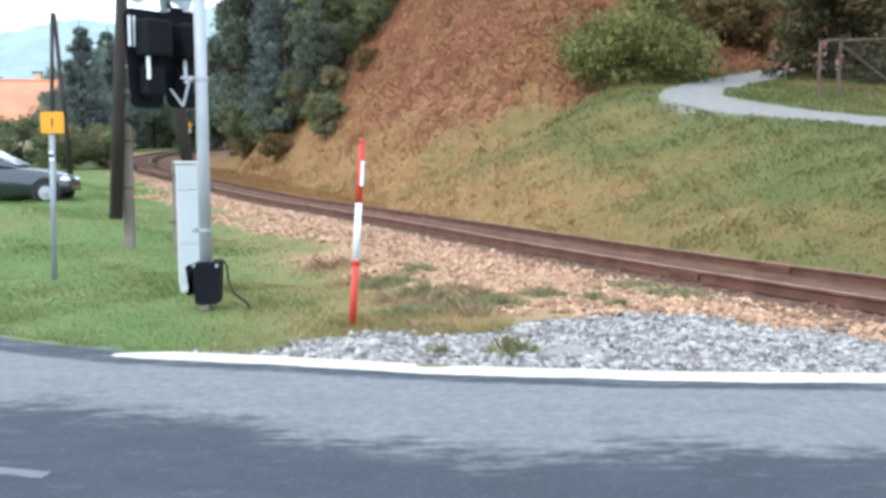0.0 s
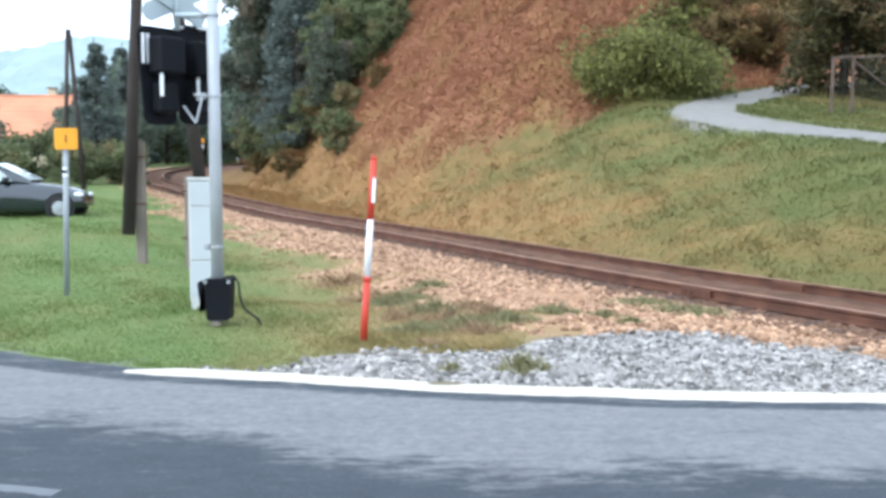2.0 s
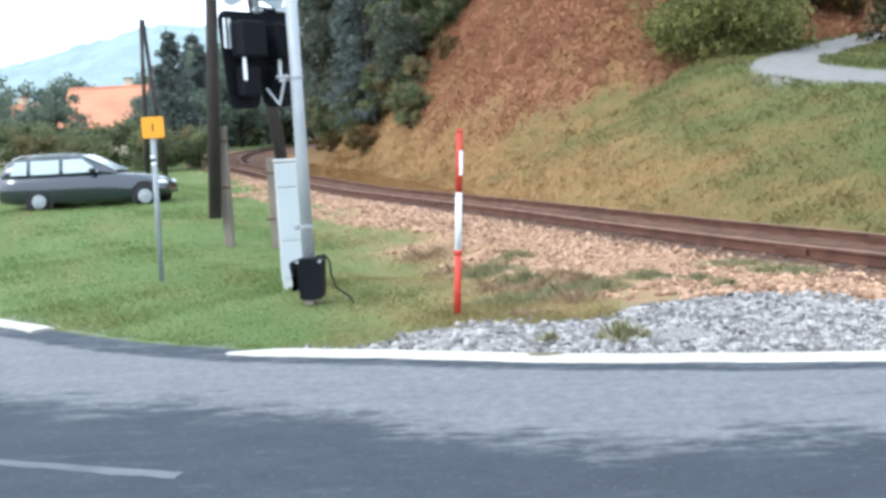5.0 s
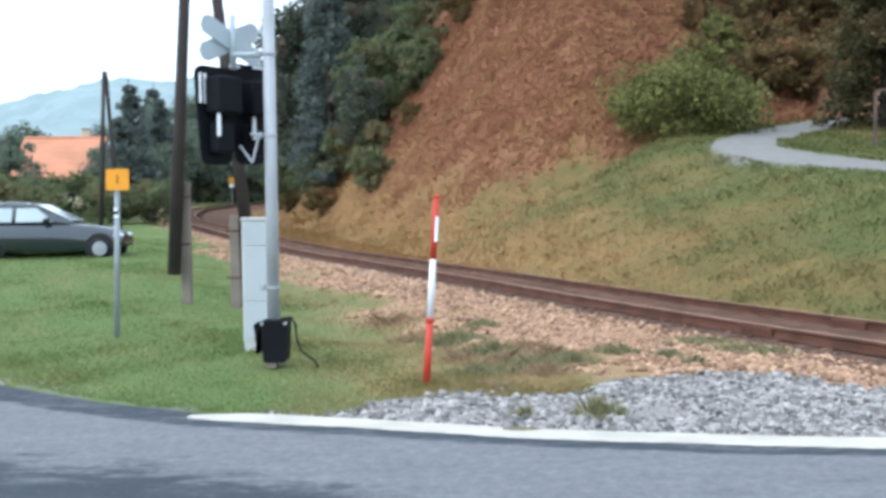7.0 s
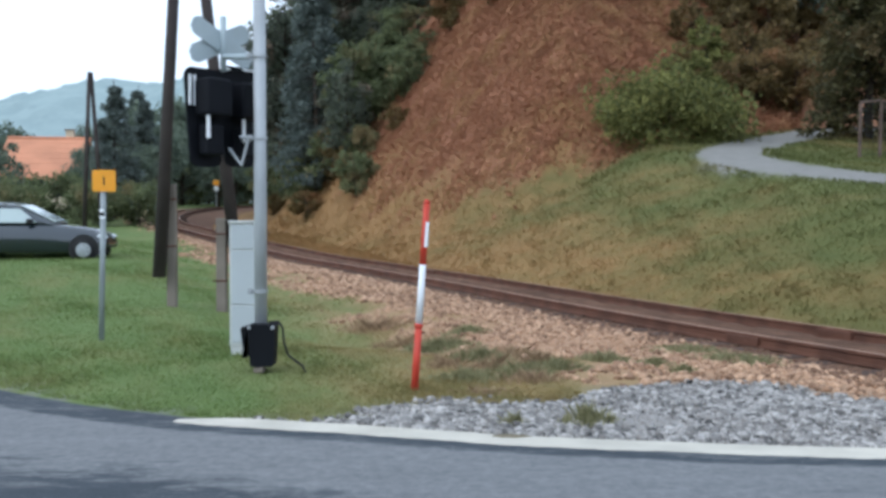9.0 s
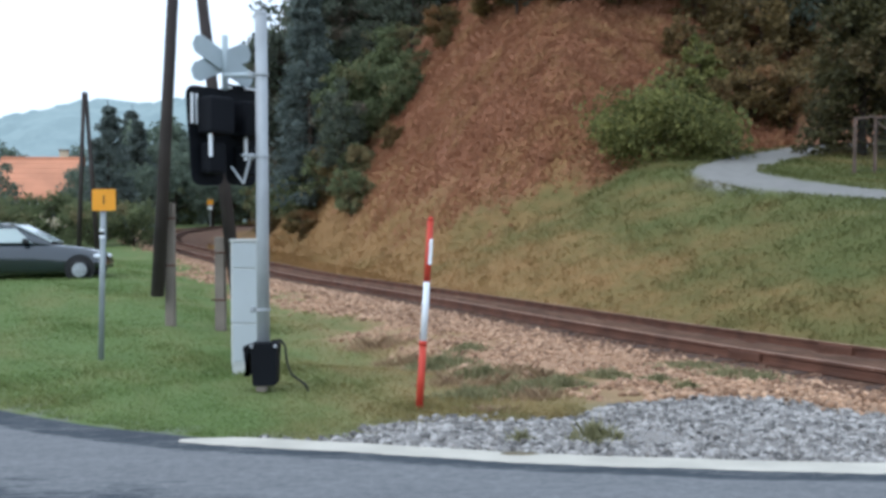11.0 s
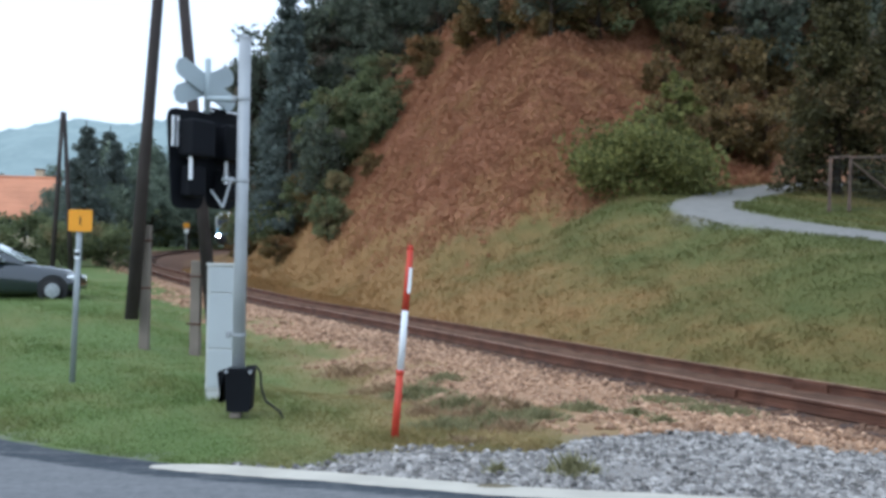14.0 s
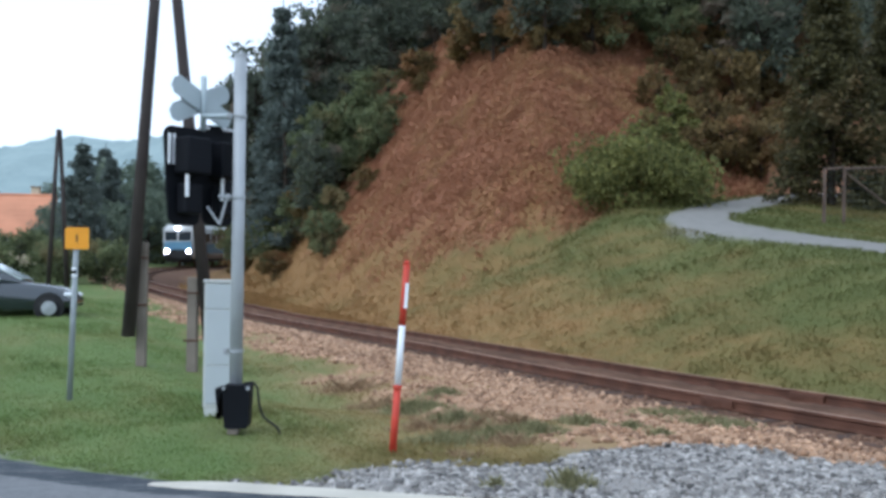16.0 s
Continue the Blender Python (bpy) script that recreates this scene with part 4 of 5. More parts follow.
def grey_spots(n):
    x, y = RNG.uniform(-1.4, 7.5, n * 5), RNG.uniform(6.2, 11.0, n * 5)
    d, e, r, p, zt = offsets(x, y)
    ok = stone_zones(x, y, d, r)[0] ** 4 > RNG.uniform(0.004, 0.85, n * 5)
    return x[ok][:n], y[ok][:n]


def ochre_spots(n):
    i = (RNG.uniform(0, 1, n * 2) ** 1.7 * 240 + 95).astype(int)
    q = np.where(RNG.uniform(size=n * 2) < 0.996, RNG.uniform(-5.4, -1.28, n * 2), RNG.uniform(-0.62, 0.62, n * 2))
    x = LINE[i, 0] + SIDE[i, 0] * q
    y = LINE[i, 1] + SIDE[i, 1] * q
    slide = RNG.uniform(-0.13, 0.13, n * 2)
    x, y = x + TANG[i, 0] * slide, y + TANG[i, 1] * slide
    d, e, r, p, zt = offsets(x, y)
    ok = (stone_zones(x, y, d, r)[1] ** 2 > RNG.uniform(0.01, 0.9, n * 2)) & (y > 7.4)
    return x[ok][:n], y[ok][:n]


build_stones("grey_gravel", M_GREY_STONE, 21000, grey_spots, lambda x, y: RNG.uniform(0.25, 1.0, len(x)) ** 1.5 * 0.048, "loose grey crushed stone beside the road", lambda x, y: np.hypot(x - 1.5, y - 7.3))
build_stones("rusty_ballast", M_OCHRE_STONE, 24000, ochre_spots, lambda x, y: RNG.uniform(0.2, 1.0, len(x)) ** 1.8 * 0.052 * (1 + 0.02 * np.clip(y - 14, 0, 30)), "ochre railway ballast stones along the sleepers", lambda x, y: np.hypot(x - 1.9, y - 12.6))


def rust_spots(n):
    """Rust-stained stones on the shoulder outside the rails."""
    i = (RNG.uniform(0, 1, n) ** 1.6 * 220 + 95).astype(int)
    q = np.where(RNG.uniform(size=n) < 0.75, RNG.uniform(-1.75, -0.86, n), RNG.uniform(0.88, 1.3, n))
    slide = RNG.uniform(-0.13, 0.13, n)
    return LINE[i, 0] + SIDE[i, 0] * q + TANG[i, 0] * slide, LINE[i, 1] + SIDE[i, 1] * q + TANG[i, 1] * slide


build_stones("shoulder_ballast", M_RUST_STONE, 5200, rust_spots, lambda x, y: RNG.uniform(0.015, 0.042, len(x)), "rust-brown ballast stones beside the rails", lambda x, y: np.hypot(x - 4.6, y - 10.9))


def blades(name, x, y, z, high, wide, label, lean=0.5, material=None, fresh=0.0):
    n = len(x)
    b = RNG.uniform(0, 2 * np.pi, n)
    a = b + np.pi / 2 + RNG.normal(0, 0.35, n)
    t = RNG.uniform(0.35 * lean, lean, n) * high
    base = np.stack([x, y, z - 0.01], 1)
    off = np.stack([np.cos(a) * wide, np.sin(a) * wide, np.zeros(n)], 1)
    tip = base + np.stack([np.cos(b) * t, np.sin(b) * t, high], 1)
    mid = base + np.stack([np.cos(b) * t * 0.3, np.sin(b) * t * 0.3, high * 0.6], 1)
    v = np.stack([base - off, base + off, mid + off * 0.7, tip, mid - off * 0.7], 1).reshape(-1, 3)
    f = (np.arange(n) * 5)[:, None] + np.arange(5)[None]
    ob = new(name, fast_mesh(name, v, f, material or M_BLADE))
    d = offsets(x, y)[0]
    dry = np.repeat(meadow_dry(x, y, d) * (1 - fresh), 5)
    ob.data.attributes.new("lawn", "FLOAT", "POINT").data.foreach_set("value", np.repeat((d < 0) * (1 - 0.1 * smooth(x, -2.0, 0.4)), 5).astype(np.float32))
    ob.data.attributes.new("dry", "FLOAT", "POINT").data.foreach_set("value", dry.astype(np.float32))
    return tagged(ob, label, "grass", kind="stuff")


def build_grass():
    n = 150000
    y = 7.2 + 30 * RNG.uniform(size=n) ** 2.0
    x = RNG.uniform(-0.52, 0.14, n) * y
    z, d, e, r, p = land(x, y, True)
    w = lumps(x, y, 1.1, 4)
    grey, ochre = stone_zones(x, y, d, r)
    ok = (r > 0.14 + 0.1 * w) & (d < -1.9) & (grey + ochre < RNG.uniform(0.1, 0.95, n))
    x, y, z = x[ok], y[ok], z[ok]
    far = 1 + 0.035 * (y - 8)
    tall = 0.6 + 0.8 * smooth(lumps(x, y, 0.8, 7), -0.2, 0.9)
    blades("lawn_grass", x, y, z, RNG.uniform(0.02, 0.05, len(x)) * tall * far, RNG.uniform(0.003, 0.007, len(x)) * far, "short green verge grass with drier straw patches", 1.2)
    n = 210000
    y = 10 + 52 * RNG.uniform(size=n) ** 1.5
    x = RNG.uniform(-0.23, 0.52, n) * y
    z, d, e, r, p = land(x, y, True)
    ok = (d > 1.05 + 0.12 * lumps(x, y, 1.1, 4)) & (e < RNG.uniform(-0.4, 1.2, n) + grass_reach(x, y)) & (p > 0.85 + 0.15 * lumps(x, y, 1.1, 4))
    x, y, z, d = x[ok], y[ok], z[ok], d[ok]
    far = 1 + 0.03 * (y - 10)
    u, q = -0.40 * x + 0.917 * y, 0.917 * x + 0.40 * y
    tall = 0.9 + 1.1 * smooth(lumps(0.4 * u, q, 2.6, 3) + 0.7 * lumps(0.6 * u, q, 6.1, 1), -0.5, 1.0) + 1.0 * (1 - smooth(x, -2, 3)) * smooth(lumps(0.4 * u, q, 1.2, 6), -0.5, 0.5)
    blades("bank_grass", x, y, z, RNG.uniform(0.02, 0.052, len(x)) * tall * far, RNG.uniform(0.005, 0.011, len(x)) * far, "rough green and straw grass on the railway bank", 1.2)


def build_tufts():
    spots = [(0.47, 6.80, 0.07, 0.05), (1.08, 7.25, 0.20, 0.20), (0.52, 7.25, 0.10, 0.13), (1.75, 10.6, 0.28, 0.16), (2.25, 10.5, 0.2, 0.12), (2.45, 10.1, 0.16, 0.12), (0.75, 9.5, 0.3, 0.16), (1.15, 9.9, 0.3, 0.15), (0.4, 10.4, 0.3, 0.2),
             (-0.2, 11.6, 0.3, 0.14), (3.2, 11.2, 0.32, 0.14), (3.5, 10.9, 0.25, 0.12), (0.3, 13.4, 0.3, 0.16), (2.95, 11.9, 0.5, 0.13), (3.45, 11.2, 0.4, 0.12), (0.2, 9.3, 0.35, 0.14), (0.0, 12.2, 0.4, 0.2)]
    dead = [(0.35, 10.6, 0.38, 0.20), (0.75, 10.9, 0.32, 0.17), (0.05, 10.0, 0.32, 0.13), (0.8, 9.2, 0.30, 0.16), (1.0, 10.2, 0.30, 0.18), (-0.5, 13.0, 0.4, 0.2), (-1.0, 14.6, 0.45, 0.25), (0.5, 9.8, 0.3, 0.18), (0.35, 8.6, 0.28, 0.10)]
    for k, (x, y, rad, high) in enumerate(spots + dead):
        n = int((420 if k < len(spots) else 190) * rad / 0.2)
        a, q = RNG.uniform(0, 6.28, n), rad * RNG.uniform(size=n) ** 0.8
        px, py = x + 1.25 * q * np.cos(a), y + 0.8 * q * np.sin(a)
        brown = k >= len(spots)
        ob = blades("weed_tuft", px, py, land(px, py), RNG.uniform(0.25, 1.0, n) * high * (1.15 - 0.7 * q / rad), np.full(n, 0.0042),
                    "dead brown weeds among ballast stones" if brown else "dull green weed tuft growing among loose stones", 1.2 if brown else 0.7, M_DEAD_WEED if brown else M_GREEN_WEED)
        tagged(ob, category="weed", group="weed tufts")


build_grass()
build_tufts()


def leaf_cloud(centres, size, rng, flat=0.0):
    """Small bent leaf faces, one island each, at the given centres."""
    n = len(centres)
    nrm = rng.normal(size=(n, 3))
    nrm[:, 2] = np.abs(nrm[:, 2]) + flat
    nrm /= np.linalg.norm(nrm, axis=1)[:, None]
    h = rng.normal(size=(n, 3))
    u = np.cross(nrm, h)
    u /= np.linalg.norm(u, axis=1)[:, None]
    w = np.cross(nrm, u)
    s = size * rng.uniform(0.6, 1.3, (n, 1))
    v = np.stack([centres - u * s, centres - w * s * 0.55, centres + u * s + nrm * s * 0.25, centres + w * s * 0.55], 1).reshape(-1, 3)
    f = (np.arange(n) * 4)[:, None] + np.arange(4)[None]
    return v, f


def clump_points(centres, radius, each, rng):
    p = rng.normal(size=(len(centres), each, 3))
    p /= np.linalg.norm(p, axis=2)[:, :, None]
    p *= (rng.uniform(size=(len(centres), each, 1)) ** 0.45) * radius[:, None, None]
    p[:, :, 2] *= 0.75
    return (centres[:, None] + p).reshape(-1, 3)


def make_broadleaf(name, high, low, wide, clumps, each, leaf, material, seed, label, category="tree", trunk_r=0.16):
    rng = np.random.default_rng(seed)
    rnd = random.Random(seed)
    tr = thing(name, pose(0, 0, 0), label, category)
    mid = (high + low) / 2
    p = rng.normal(size=(clumps, 3))
    p /= np.linalg.norm(p, axis=1)[:, None]
    p *= rng.uniform(0.25, 1.0, (clumps, 1)) ** 0.5
    c = p * np.array([wide, wide, (high - low) / 2]) + np.array([0, 0, mid])
    c[:, :2] *= (1 - 0.35 * smooth(c[:, 2], mid, high))[:, None]
    c += rng.normal(0, 0.12 * wide, c.shape)
    bm = bmesh.new()
    fork = low + 0.35 * (high - low)
    pts = [Vector((0, 0, -0.4)), Vector((rnd.uniform(-0.1, 0.1), rnd.uniform(-0.1, 0.1), fork * 0.5)), Vector((rnd.uniform(-0.2, 0.2), rnd.uniform(-0.2, 0.2), fork)), Vector((rnd.uniform(-0.3, 0.3), rnd.uniform(-0.3, 0.3), high * 0.9))]
    for k in range(3):
        rod(bm, pts[k], pts[k + 1], trunk_r * (1 - 0.28 * k), trunk_r * (1 - 0.28 * (k + 1)), 8)
    for k in range(0, clumps, max(1, clumps // 16)):
        h = min(max(low * 0.7, c[k][2] - 0.5 * np.hypot(c[k][0], c[k][1])), high * 0.8)
        rod(bm, (pts[2].x * h / fork, pts[2].y * h / fork, h), c[k], trunk_r * 0.35, trunk_r * 0.1, 5)
    part("trunk", bm, M_BARK, tr)
    v, f = leaf_cloud(clump_points(c, rng.uniform(0.22, 0.42, clumps) * wide, each, rng), leaf, rng)
    cr = new("crown", fast_mesh("crown", v, f, material))
    cr.parent = tr
    return tr


def make_conifer(name, high, wide, tiers, each, leaf, material, seed, label):
    rng = np.random.default_rng(seed)
    tr = thing(name, pose(0, 0, 0), label, "tree")
    bm = rod(bmesh.new(), (0, 0, -0.4), (0, 0, high), 0.17, 0.02, 8)
    cs = []
    for k in range(tiers):
        t = k / tiers
        z = 0.8 + (high - 1.0) * t
        reach = wide * (1 - t) ** 0.8 * rng.uniform(0.8, 1.1)
        for b in range(7):
            a = rng.uniform(0, 6.28)
            tip = np.array([math.cos(a) * reach, math.sin(a) * reach, z - 0.25 * reach])
            rod(bm, (0, 0, z), tip, 0.03, 0.008, 4)
            for s in (0.35, 0.6, 0.85, 1.0):
                cs.append(np.array([0, 0, z]) * (1 - s) + tip * s)
    part("trunk", bm, M_BARK, tr)
    cs = np.array(cs)
    v, f = leaf_cloud(clump_points(cs, np.full(len(cs), 0.16 * wide + 0.1), each, rng), leaf, rng, 0.4)
    cr = new("crown", fast_mesh("crown", v, f, material))
    cr.parent = tr
    return tr


M_FOREST = leaf_material("dark_forest_leaves", (0.060, 0.072, 0.054), (0.195, 0.222, 0.150), (0.18, 0.14, 0.10), 0.8)
M_OAK = leaf_material("mid_green_leaves", (0.080, 0.098, 0.046), (0.250, 0.285, 0.130), (0.24, 0.19, 0.09), 0.8)
# Paler than the other leaves: distance haze is put into the colour.
M_GARDEN = leaf_material("hazed_garden_leaves", (0.092, 0.120, 0.090), (0.240, 0.292, 0.200), None, 0.8)
M_BUSH = leaf_material("bush_leaves", (0.070, 0.080, 0.024), (0.34, 0.33, 0.105), None, 0.3)
M_SCRUB = leaf_material("autumn_scrub_leaves", (0.090, 0.068, 0.030), (0.27, 0.195, 0.075), (0.29, 0.155, 0.07))
# Needles lightened and blued, so their colour carries the haze over far trees.
M_CONIFER = leaf_material("hazed_conifer_needles", (0.088, 0.112, 0.102), (0.215, 0.252, 0.220), None, 0.8)
M_YEW = leaf_material("dark_olive_needles", (0.046, 0.046, 0.022), (0.19, 0.168, 0.072), (0.18, 0.125, 0.06))
M_BRACKEN = leaf_material("dead_bracken", (0.30, 0.132, 0.068), (0.44, 0.218, 0.114), (0.43, 0.245, 0.115), 1.2)


def woods_edge(b):
    """How far up the hill the closed wood begins, by the bearing from the crossing."""
    return np.interp(b, [-0.4, -0.135, -0.10, -0.064, -0.042, -0.018, 0.03, 0.10, 0.16, 0.21, 0.27, 0.33, 0.6], [1.0, 1.3, 2.0, 3.8, 5.6, 8.6, 9.0, 8.2, 7.8, 8.2, 6.4, 4.0, 2.5])


def build_woods():
    kinds = [make_broadleaf("forest_tree", 9.5, 1.2, 2.5, 58, 75, 0.17, M_FOREST, 21, "dark broadleaf tree in the hillside wood"),
             make_broadleaf("forest_tree", 11.0, 2.0, 2.9, 64, 75, 0.18, M_FOREST, 22, "dark broadleaf tree in the hillside wood"),
             make_broadleaf("forest_tree", 8.0, 0.8, 2.4, 52, 75, 0.16, M_OAK, 23, "mid-green broadleaf tree at the edge of the wood"),
             make_conifer("forest_tree", 12.0, 2.2, 17, 14, 0.14, M_CONIFER, 24, "tall dark conifer in the hillside wood")]
    for k in kinds:
        tagged(k, group="hillside wood")
    rng = random.Random(5)
    spots, tries = [], 0
    while len(spots) < 140 and tries < 9000:
        tries += 1
        y = rng.uniform(31, 98)
        b = rng.uniform(-0.165, 0.50 if tries > 700 else -0.09)
        x = b * y
        d, e, r, p, zt = (float(q[0]) for q in offsets(np.array([x]), np.array([y])))
        edge = float(woods_edge(b))
        if e < edge or e > edge + 21 or d < 5.5 or p < 2.5:
            continue
        gap = 2.2 if e < edge + 6 else 3.3
        if any((x - q[0]) ** 2 + (y - q[1]) ** 2 < gap * gap for q in spots):
            continue
        spots.append((x, y, e - edge))
    first = [True] * 4
    for x, y, back in spots:
        k = rng.choice((0, 0, 1, 1, 2, 3)) if back > 3 else rng.choice((0, 2, 2, 0))
        z = float(land([x], [y])[0])
        s = rng.uniform(0.75, 1.15) * (0.72 if back < 3 else 1.0)
        if x / y < -0.125:
            k, s = rng.choice((0, 1, 3)), max(s, 1.0) * 1.1
        m = pose(x, y, z, rng.uniform(-3, 3), rng.uniform(-3, 3), rng.uniform(0, 360))
        if first[k]:
            kinds[k].matrix_world = m
            first[k] = False
        else:
            o = copy_thing(kinds[k], m)
            o.scale = (s, s, s * rng.uniform(0.9, 1.15))


def build_scrub():
    kinds = [make_broadleaf("scrub_bush", 2.2, 0.1, 1.25, 34, 60, 0.10, M_SCRUB, 31, "straggly brown and green bush at the foot of the hill", "bush", 0.05),
             make_broadleaf("scrub_bush", 2.8, 0.1, 1.4, 36, 60, 0.11, M_OAK, 32, "green bush at the foot of the hill", "bush", 0.05),
             make_broadleaf("scrub_bush", 1.5, 0.05, 0.9, 26, 50, 0.09, M_SCRUB, 33, "low autumn-brown bush on the slope", "bush", 0.04)]
    for k in kinds:
        tagged(k, group="scrub bushes")
    rng = random.Random(9)
    spots = []
    for b0, b1, e0, e1, n in ((-0.175, -0.135, -0.2, 3.8, 24), (-0.135, -0.078, 1.4, 4.2, 18), (-0.085, -0.035, 3.4, 6.5, 11), (0.0, 0.20, 8.0, 9.6, 12), (0.245, 0.32, 1.5, 9, 11), (0.28, 0.42, 0.5, 5, 10)):
        got, tries = 0, 0
        while got < n and tries < 4000:
            tries += 1
            y = rng.uniform(32, 85)
            x = rng.uniform(b0, b1) * y
            d, e, r, p, zt = (float(q[0]) for q in offsets(np.array([x]), np.array([y])))
            if not e0 < e < e1 or d < 5.6 or p < 1.9 or any((x - q[0]) ** 2 + (y - q[1]) ** 2 < 1.3 for q in spots):
                continue
            spots.append((x, y, b0))
            got += 1
    first = [True] * 3
    for x, y, b0 in spots:
        k = rng.choice((0, 1, 1, 2)) if b0 < -0.05 else rng.choice((0, 2, 2))
        m = pose(x, y, float(land([x], [y])[0]) - 0.05, 0, 0, rng.uniform(0, 360))
        if first[k]:
            kinds[k].matrix_world = m
            first[k] = False
        else:
            s = rng.uniform(0.7, 1.35)
            copy_thing(kinds[k], m).scale = (s, s, s)
    big = make_broadleaf("bush", 2.3, 0.0, 2.45, 150, 90, 0.085, M_BUSH, 41, "large rounded yellow-green bush above the lane", "bush", 0.07)
    big.matrix_world = pose(7.3, 32.0, float(land([7.3], [32.0])[0]) - 0.3)
    z = float(land([7.9], [32.0])[0])
    sap = make_broadleaf("sapling", 4.7, 0.3, 0.6, 50, 60, 0.085, M_BUSH, 42, "slender yellow-green sapling behind a bush", "tree", 0.06)
    sap.matrix_world = pose(8.4, 32.0, z - 0.3)
    z = float(land([13.2], [32.6])[0])
    yew = make_conifer("dark_tree", 8.6, 2.1, 26, 22, 0.10, M_YEW, 43, "dense dark olive tree beside the fence")
    yew.matrix_world = pose(13.8, 32.4, z - 0.4)
    for x, y, s in ((16.5, 33.5, 0.9), (15.2, 29.6, 0.62)):
        copy_thing(yew, pose(x, y, float(land([x], [y])[0]), 0, 0, 130 * s)).scale = (s, s, s)


def build_bracken():
    n = 130000
    y = RNG.uniform(31, 62, n)
    x = RNG.uniform(-0.1, 0.36, n) * y
    z, d, e, r, p = land(x, y, True)
    w = lumps(x, y, 1.1, 4)
    ok = (e + 1.2 * w - grass_reach(x, y) > RNG.uniform(-0.8, 1.8, n)) & (e < woods_edge(x / y) + 3) & (d > 4.5) & (p > 1.2)
    x, y, z = x[ok], y[ok], z[ok]
    h = RNG.uniform(0, 1, len(x)) ** 1.5 * (0.25 + 0.45 * smooth(lumps(x, y, 1.9, 2), -0.2, 0.8))
    v, f = leaf_cloud(np.stack([x, y, z + h], 1), 0.085, RNG, 0.2)
    ob = new("dead_bracken", fast_mesh("dead_bracken", v, f, M_BRACKEN))
    tagged(ob, "rust-brown dead bracken covering the hillside", "bracken", kind="stuff")


def build_left_trees():
    con = make_conifer("conifer", 8.3, 2.1, 16, 16, 0.12, M_CONIFER, 51, "slender dark conifer behind the utility pole")
    con.matrix_world = pose(-19.8, 60, float(land([-19.8], [60])[0]))
    for x, y, s in ((-60, 105, 1.25), (-27.6, 92, 1.25), (-30.5, 99, 1.35), (-36, 118, 1.7), (-33, 140, 1.9), (-38.5, 142, 1.8), (-29.5, 146, 2.0)):
        copy_thing(con, pose(x, y, float(land([x], [y])[0]), 0, 0, 77 * x)).scale = (s, s, s)
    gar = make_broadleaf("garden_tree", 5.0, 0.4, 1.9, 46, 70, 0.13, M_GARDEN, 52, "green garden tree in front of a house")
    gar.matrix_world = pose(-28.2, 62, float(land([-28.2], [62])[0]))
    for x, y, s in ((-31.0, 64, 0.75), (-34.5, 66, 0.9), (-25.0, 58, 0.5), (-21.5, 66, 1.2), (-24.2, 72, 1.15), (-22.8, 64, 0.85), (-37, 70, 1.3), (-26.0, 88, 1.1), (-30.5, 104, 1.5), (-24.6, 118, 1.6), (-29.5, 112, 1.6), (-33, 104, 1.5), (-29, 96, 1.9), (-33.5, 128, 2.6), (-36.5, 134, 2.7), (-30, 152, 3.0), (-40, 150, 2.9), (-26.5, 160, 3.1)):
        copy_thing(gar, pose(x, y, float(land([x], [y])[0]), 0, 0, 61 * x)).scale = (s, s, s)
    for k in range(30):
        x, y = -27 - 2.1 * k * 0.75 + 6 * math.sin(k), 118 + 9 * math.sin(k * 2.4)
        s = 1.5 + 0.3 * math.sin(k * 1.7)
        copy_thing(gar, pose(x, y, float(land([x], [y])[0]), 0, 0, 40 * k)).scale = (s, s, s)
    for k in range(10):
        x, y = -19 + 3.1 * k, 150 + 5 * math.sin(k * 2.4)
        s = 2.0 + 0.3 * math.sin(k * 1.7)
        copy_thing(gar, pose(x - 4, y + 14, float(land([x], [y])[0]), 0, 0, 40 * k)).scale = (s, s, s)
    hedge = make_broadleaf("hedge_bush", 2.1, 0.0, 1.5, 40, 70, 0.10, M_OAK, 53, "dark green hedge bush behind the parked car", "bush", 0.05)
    hedge.matrix_world = pose(-15.3, 50, float(land([-15.3], [50])[0]))
    for x, y, s in ((-17.4, 49.5, 1.0), (-19.6, 50.5, 1.1), (-21.8, 51, 0.85), (-23.8, 52, 1.1), (-26, 53, 1.2), (-18.6, 55, 0.8), (-27.5, 50, 0.9), (-30, 118, 2.2), (-26.5, 124, 2.0), (-34, 120, 2.2), (-38, 116, 2.2), (-23, 128, 2.0), (-42, 112, 2.2), (-46, 108, 2.2), (-28, 132, 2.2), (-20, 138, 2.4), (-17, 146, 2.4), (-33, 130, 2.4)):
        copy_thing(hedge, pose(x, y, float(land([x], [y])[0]), 0, 0, 50 * x)).scale = (s, s, s)


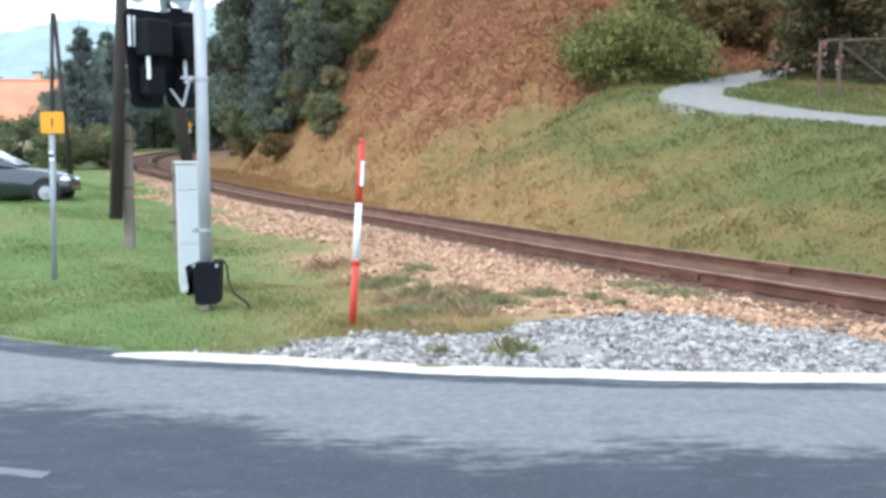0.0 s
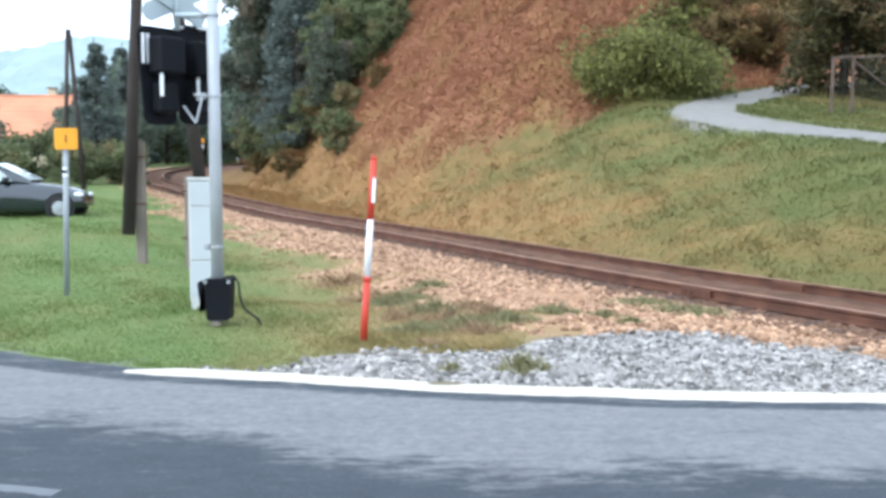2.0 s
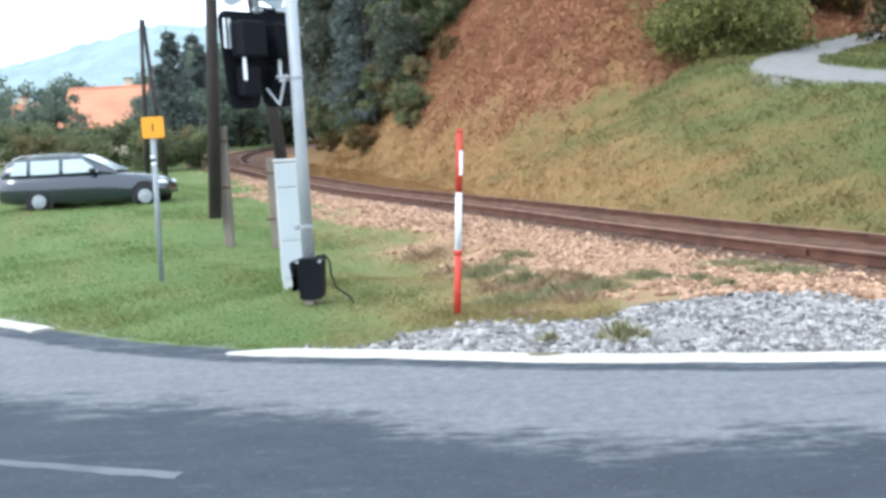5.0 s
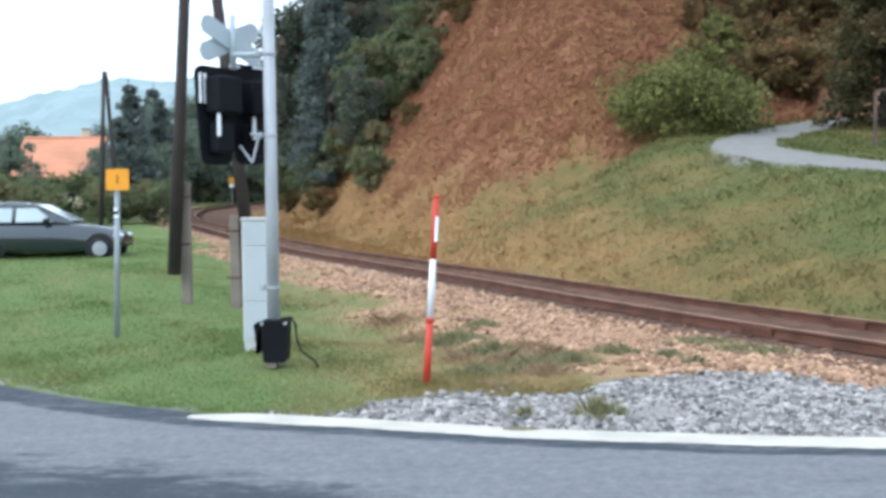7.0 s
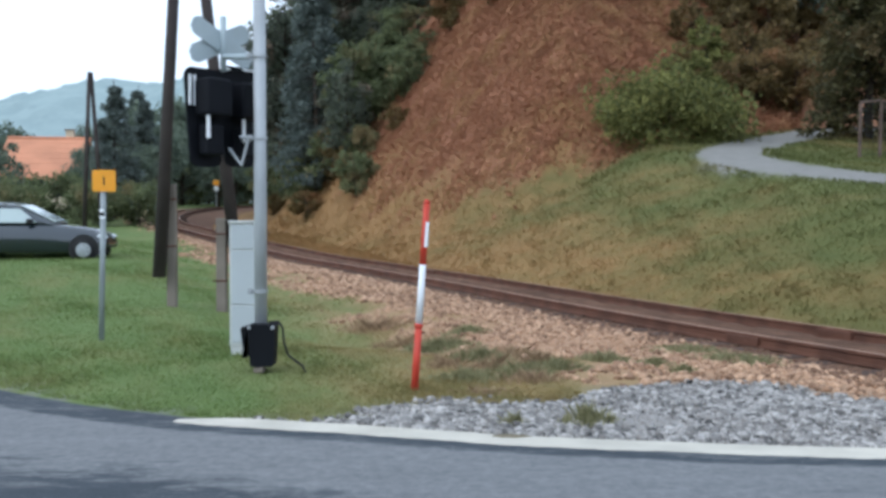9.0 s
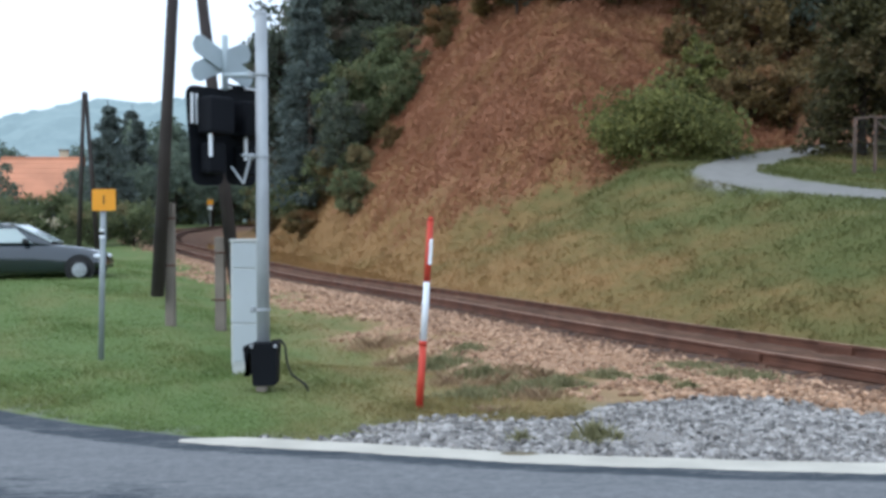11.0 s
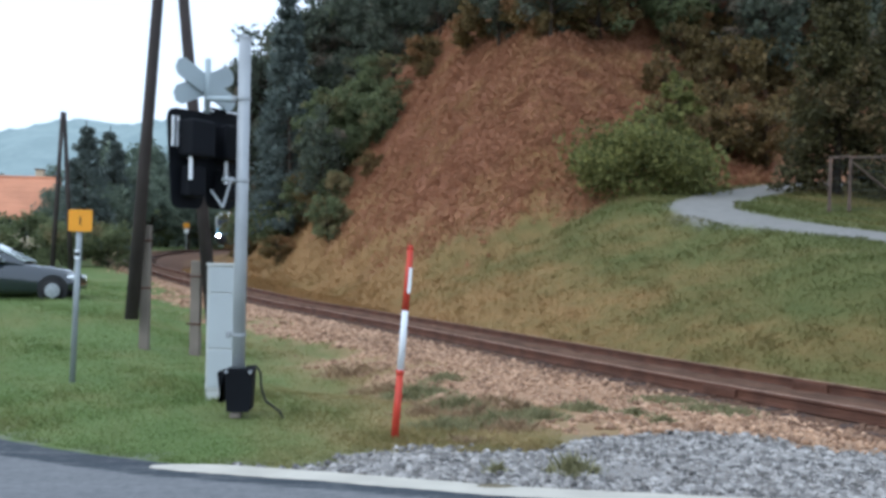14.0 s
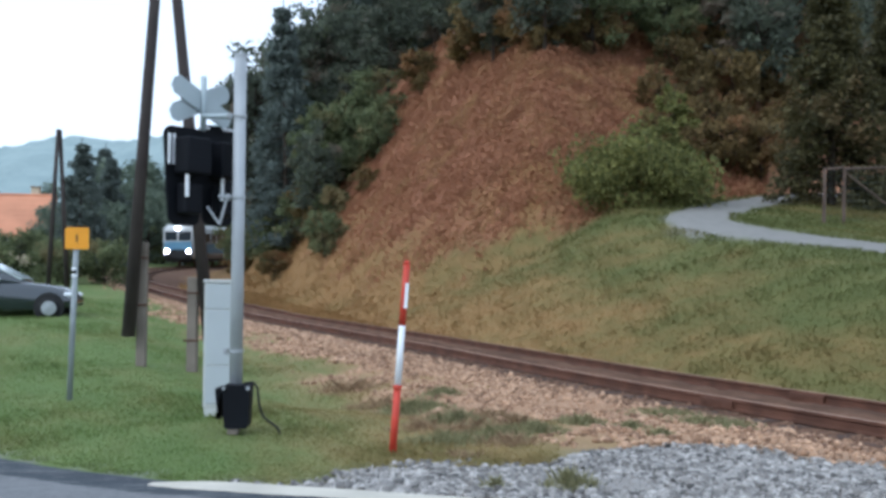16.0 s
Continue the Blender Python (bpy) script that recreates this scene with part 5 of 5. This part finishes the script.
def build_ridge():
    """The wooded far side of the valley; its haze is painted in as colour and glow."""
    m, nt, b = mat("hazy_far_woods", 0.95, 0, 0.1)
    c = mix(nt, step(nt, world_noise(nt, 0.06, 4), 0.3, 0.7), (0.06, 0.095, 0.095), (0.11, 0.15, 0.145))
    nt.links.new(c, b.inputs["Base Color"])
    # A pale blue emission stands in for the air's haze.
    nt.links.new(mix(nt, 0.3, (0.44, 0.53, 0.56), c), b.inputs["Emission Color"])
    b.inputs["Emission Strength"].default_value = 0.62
    xs, ys = np.arange(-620, 420, 4.0), np.linspace(380, 900, 70)
    gx, gy = np.meshgrid(xs, ys)
    crest = np.interp(gx, [-620, -420, -300, -250, -215, -190, -165, -100, 0, 420], [50, 62, 72, 84, 91, 88, 90, 104, 120, 140])
    z = crest * smooth(gy, 380, 660) * (1 - 0.3 * smooth(gy, 690, 900))
    rng = np.random.default_rng(3)
    z = z + 2.2 * lumps(gx, gy, 0.16) * smooth(gy, 400, 500) + rng.uniform(-1.6, 1.8, z.shape) * smooth(gy, 400, 500)
    nx, ny = len(xs), len(ys)
    i = (np.arange(ny - 1)[:, None] * nx + np.arange(nx - 1)[None]).ravel()
    f = np.stack([i, i + 1, i + nx + 1, i + nx], 1)
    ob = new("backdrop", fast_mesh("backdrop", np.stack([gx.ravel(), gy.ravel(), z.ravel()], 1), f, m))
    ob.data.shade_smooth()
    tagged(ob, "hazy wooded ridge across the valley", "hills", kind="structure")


build_woods()
build_scrub()
build_bracken()
build_left_trees()
build_ridge()


# ---- the train ----
M_TRAIN_WHITE = plain("off_white_train_paint", (0.62, 0.64, 0.64), 0.4, vary=0.12)
M_TRAIN_BLUE = plain("light_blue_train_paint", (0.16, 0.33, 0.48), 0.4, vary=0.15)
M_TRAIN_DARK = plain("dark_underframe", (0.03, 0.03, 0.032), 0.7, vary=0.3)
M_LAMP = glow("lit_headlamp", (1.0, 0.97, 0.90), 60.0)


def build_train():
    tr = thing("railcar", pose(0, 0, 0), "blue and white diesel railcar with three lit headlamps", "train")
    # the railcar's front is at x = 0, its body runs back along -x
    ring = lambda x, zb, zt, w, r: [(x, s * (w - q), z) for s, q, z in ((-1, r, zb), (-1, 0, zb + r), (-1, 0, zt - 2 * r), (-1, 1.6 * r, zt - 0.3 * r), (-1, 4 * r, zt), (1, 4 * r, zt), (1, 1.6 * r, zt - 0.3 * r), (1, 0, zt - 2 * r), (1, 0, zb + r), (1, r, zb))]
    loft([ring(-17, 0.75, 3.85, 1.48, 0.14), ring(-0.6, 0.75, 3.85, 1.48, 0.14), ring(-0.1, 0.8, 3.75, 1.42, 0.14), ring(0, 0.95, 3.55, 1.30, 0.12)], "body", M_TRAIN_WHITE, tr, "off-white rounded car body")
    part("blue_front", box(bmesh.new(), (-0.05, -1.30, 1.55), (0.02, 1.30, 2.30), 0.02), M_TRAIN_BLUE, tr, "light blue front panel")
    part("lower_front", box(bmesh.new(), (-0.05, -1.33, 0.72), (0.03, 1.33, 1.55), 0.02), M_TRAIN_DARK, tr, "dark lower front")
    for s in (-1, 1):
        part("windscreen", box(bmesh.new(), (-0.05, s * 0.64 - 0.58, 2.38), (0.025, s * 0.64 + 0.58, 3.22), 0.02), M_WINDOW, tr)
        part("side_band", box(bmesh.new(), (-16.8, s * 1.485 - 0.012, 1.2), (-0.7, s * 1.485 + 0.012, 2.15)), M_TRAIN_BLUE, tr, "light blue side band")
        for k in range(8):
            x = -2.2 - 1.8 * k
            part("window", box(bmesh.new(), (x - 0.7, s * 1.485 - 0.012, 2.3), (x + 0.7, s * 1.485 + 0.016, 3.1), 0.02), M_WINDOW, tr)
        part("headlamp", rod(bmesh.new(), (0.0, s * 1.02, 1.42), (0.07, s * 1.02, 1.42), 0.15, seg=16), M_LAMP, tr, "lit white headlamp")
        part("buffer", rod(bmesh.new(), (0.0, s * 0.88, 1.05), (0.55, s * 0.88, 1.05), 0.13, 0.2, 14), M_TRAIN_DARK, tr)
    part("headlamp", rod(bmesh.new(), (0.0, 0, 3.52), (0.07, 0, 3.52), 0.14, seg=16), M_LAMP, tr, "lit white headlamp")
    part("underframe", box(bmesh.new(), (-16.5, -1.2, 0.45), (-0.4, 1.2, 0.8), 0.05), M_TRAIN_DARK, tr)
    for x in (-2.6, -5.1, -12.4, -14.9):
        bm = bmesh.new()
        for s in (-0.75, 0.75):
            rod(bm, (x, s - 0.06, 0.44), (x, s + 0.06, 0.44), 0.44, seg=24)
        rod(bm, (x, -0.75, 0.44), (x, 0.75, 0.44), 0.08, seg=10)
        part("wheelset", bm, M_RUST, tr)
    return tr


TRAIN = build_train()


def motions():
    """The railcar comes round the bend at a steady pace."""
    s_front = np.argmin(np.abs(LINE[:, 1] - 92.0)) * 0.25
    rows = []
    for k in range(33):
        t = k * 0.5
        s = s_front + 7.1 * (16.0 - t)
        i, j = min(int(s / 0.25), len(LINE) - 2), min(int((s + 14) / 0.25), len(LINE) - 1)
        a, b = Vector(LINE[i]), Vector(LINE[j])
        if i >= j - 4:
            b = a + Vector((*TANG[i], 0))
        rows.append((t, Matrix.Translation(a) @ (a - b).to_track_quat("X", "Z").to_matrix().to_4x4()))
    walk(TRAIN, rows)


motions()
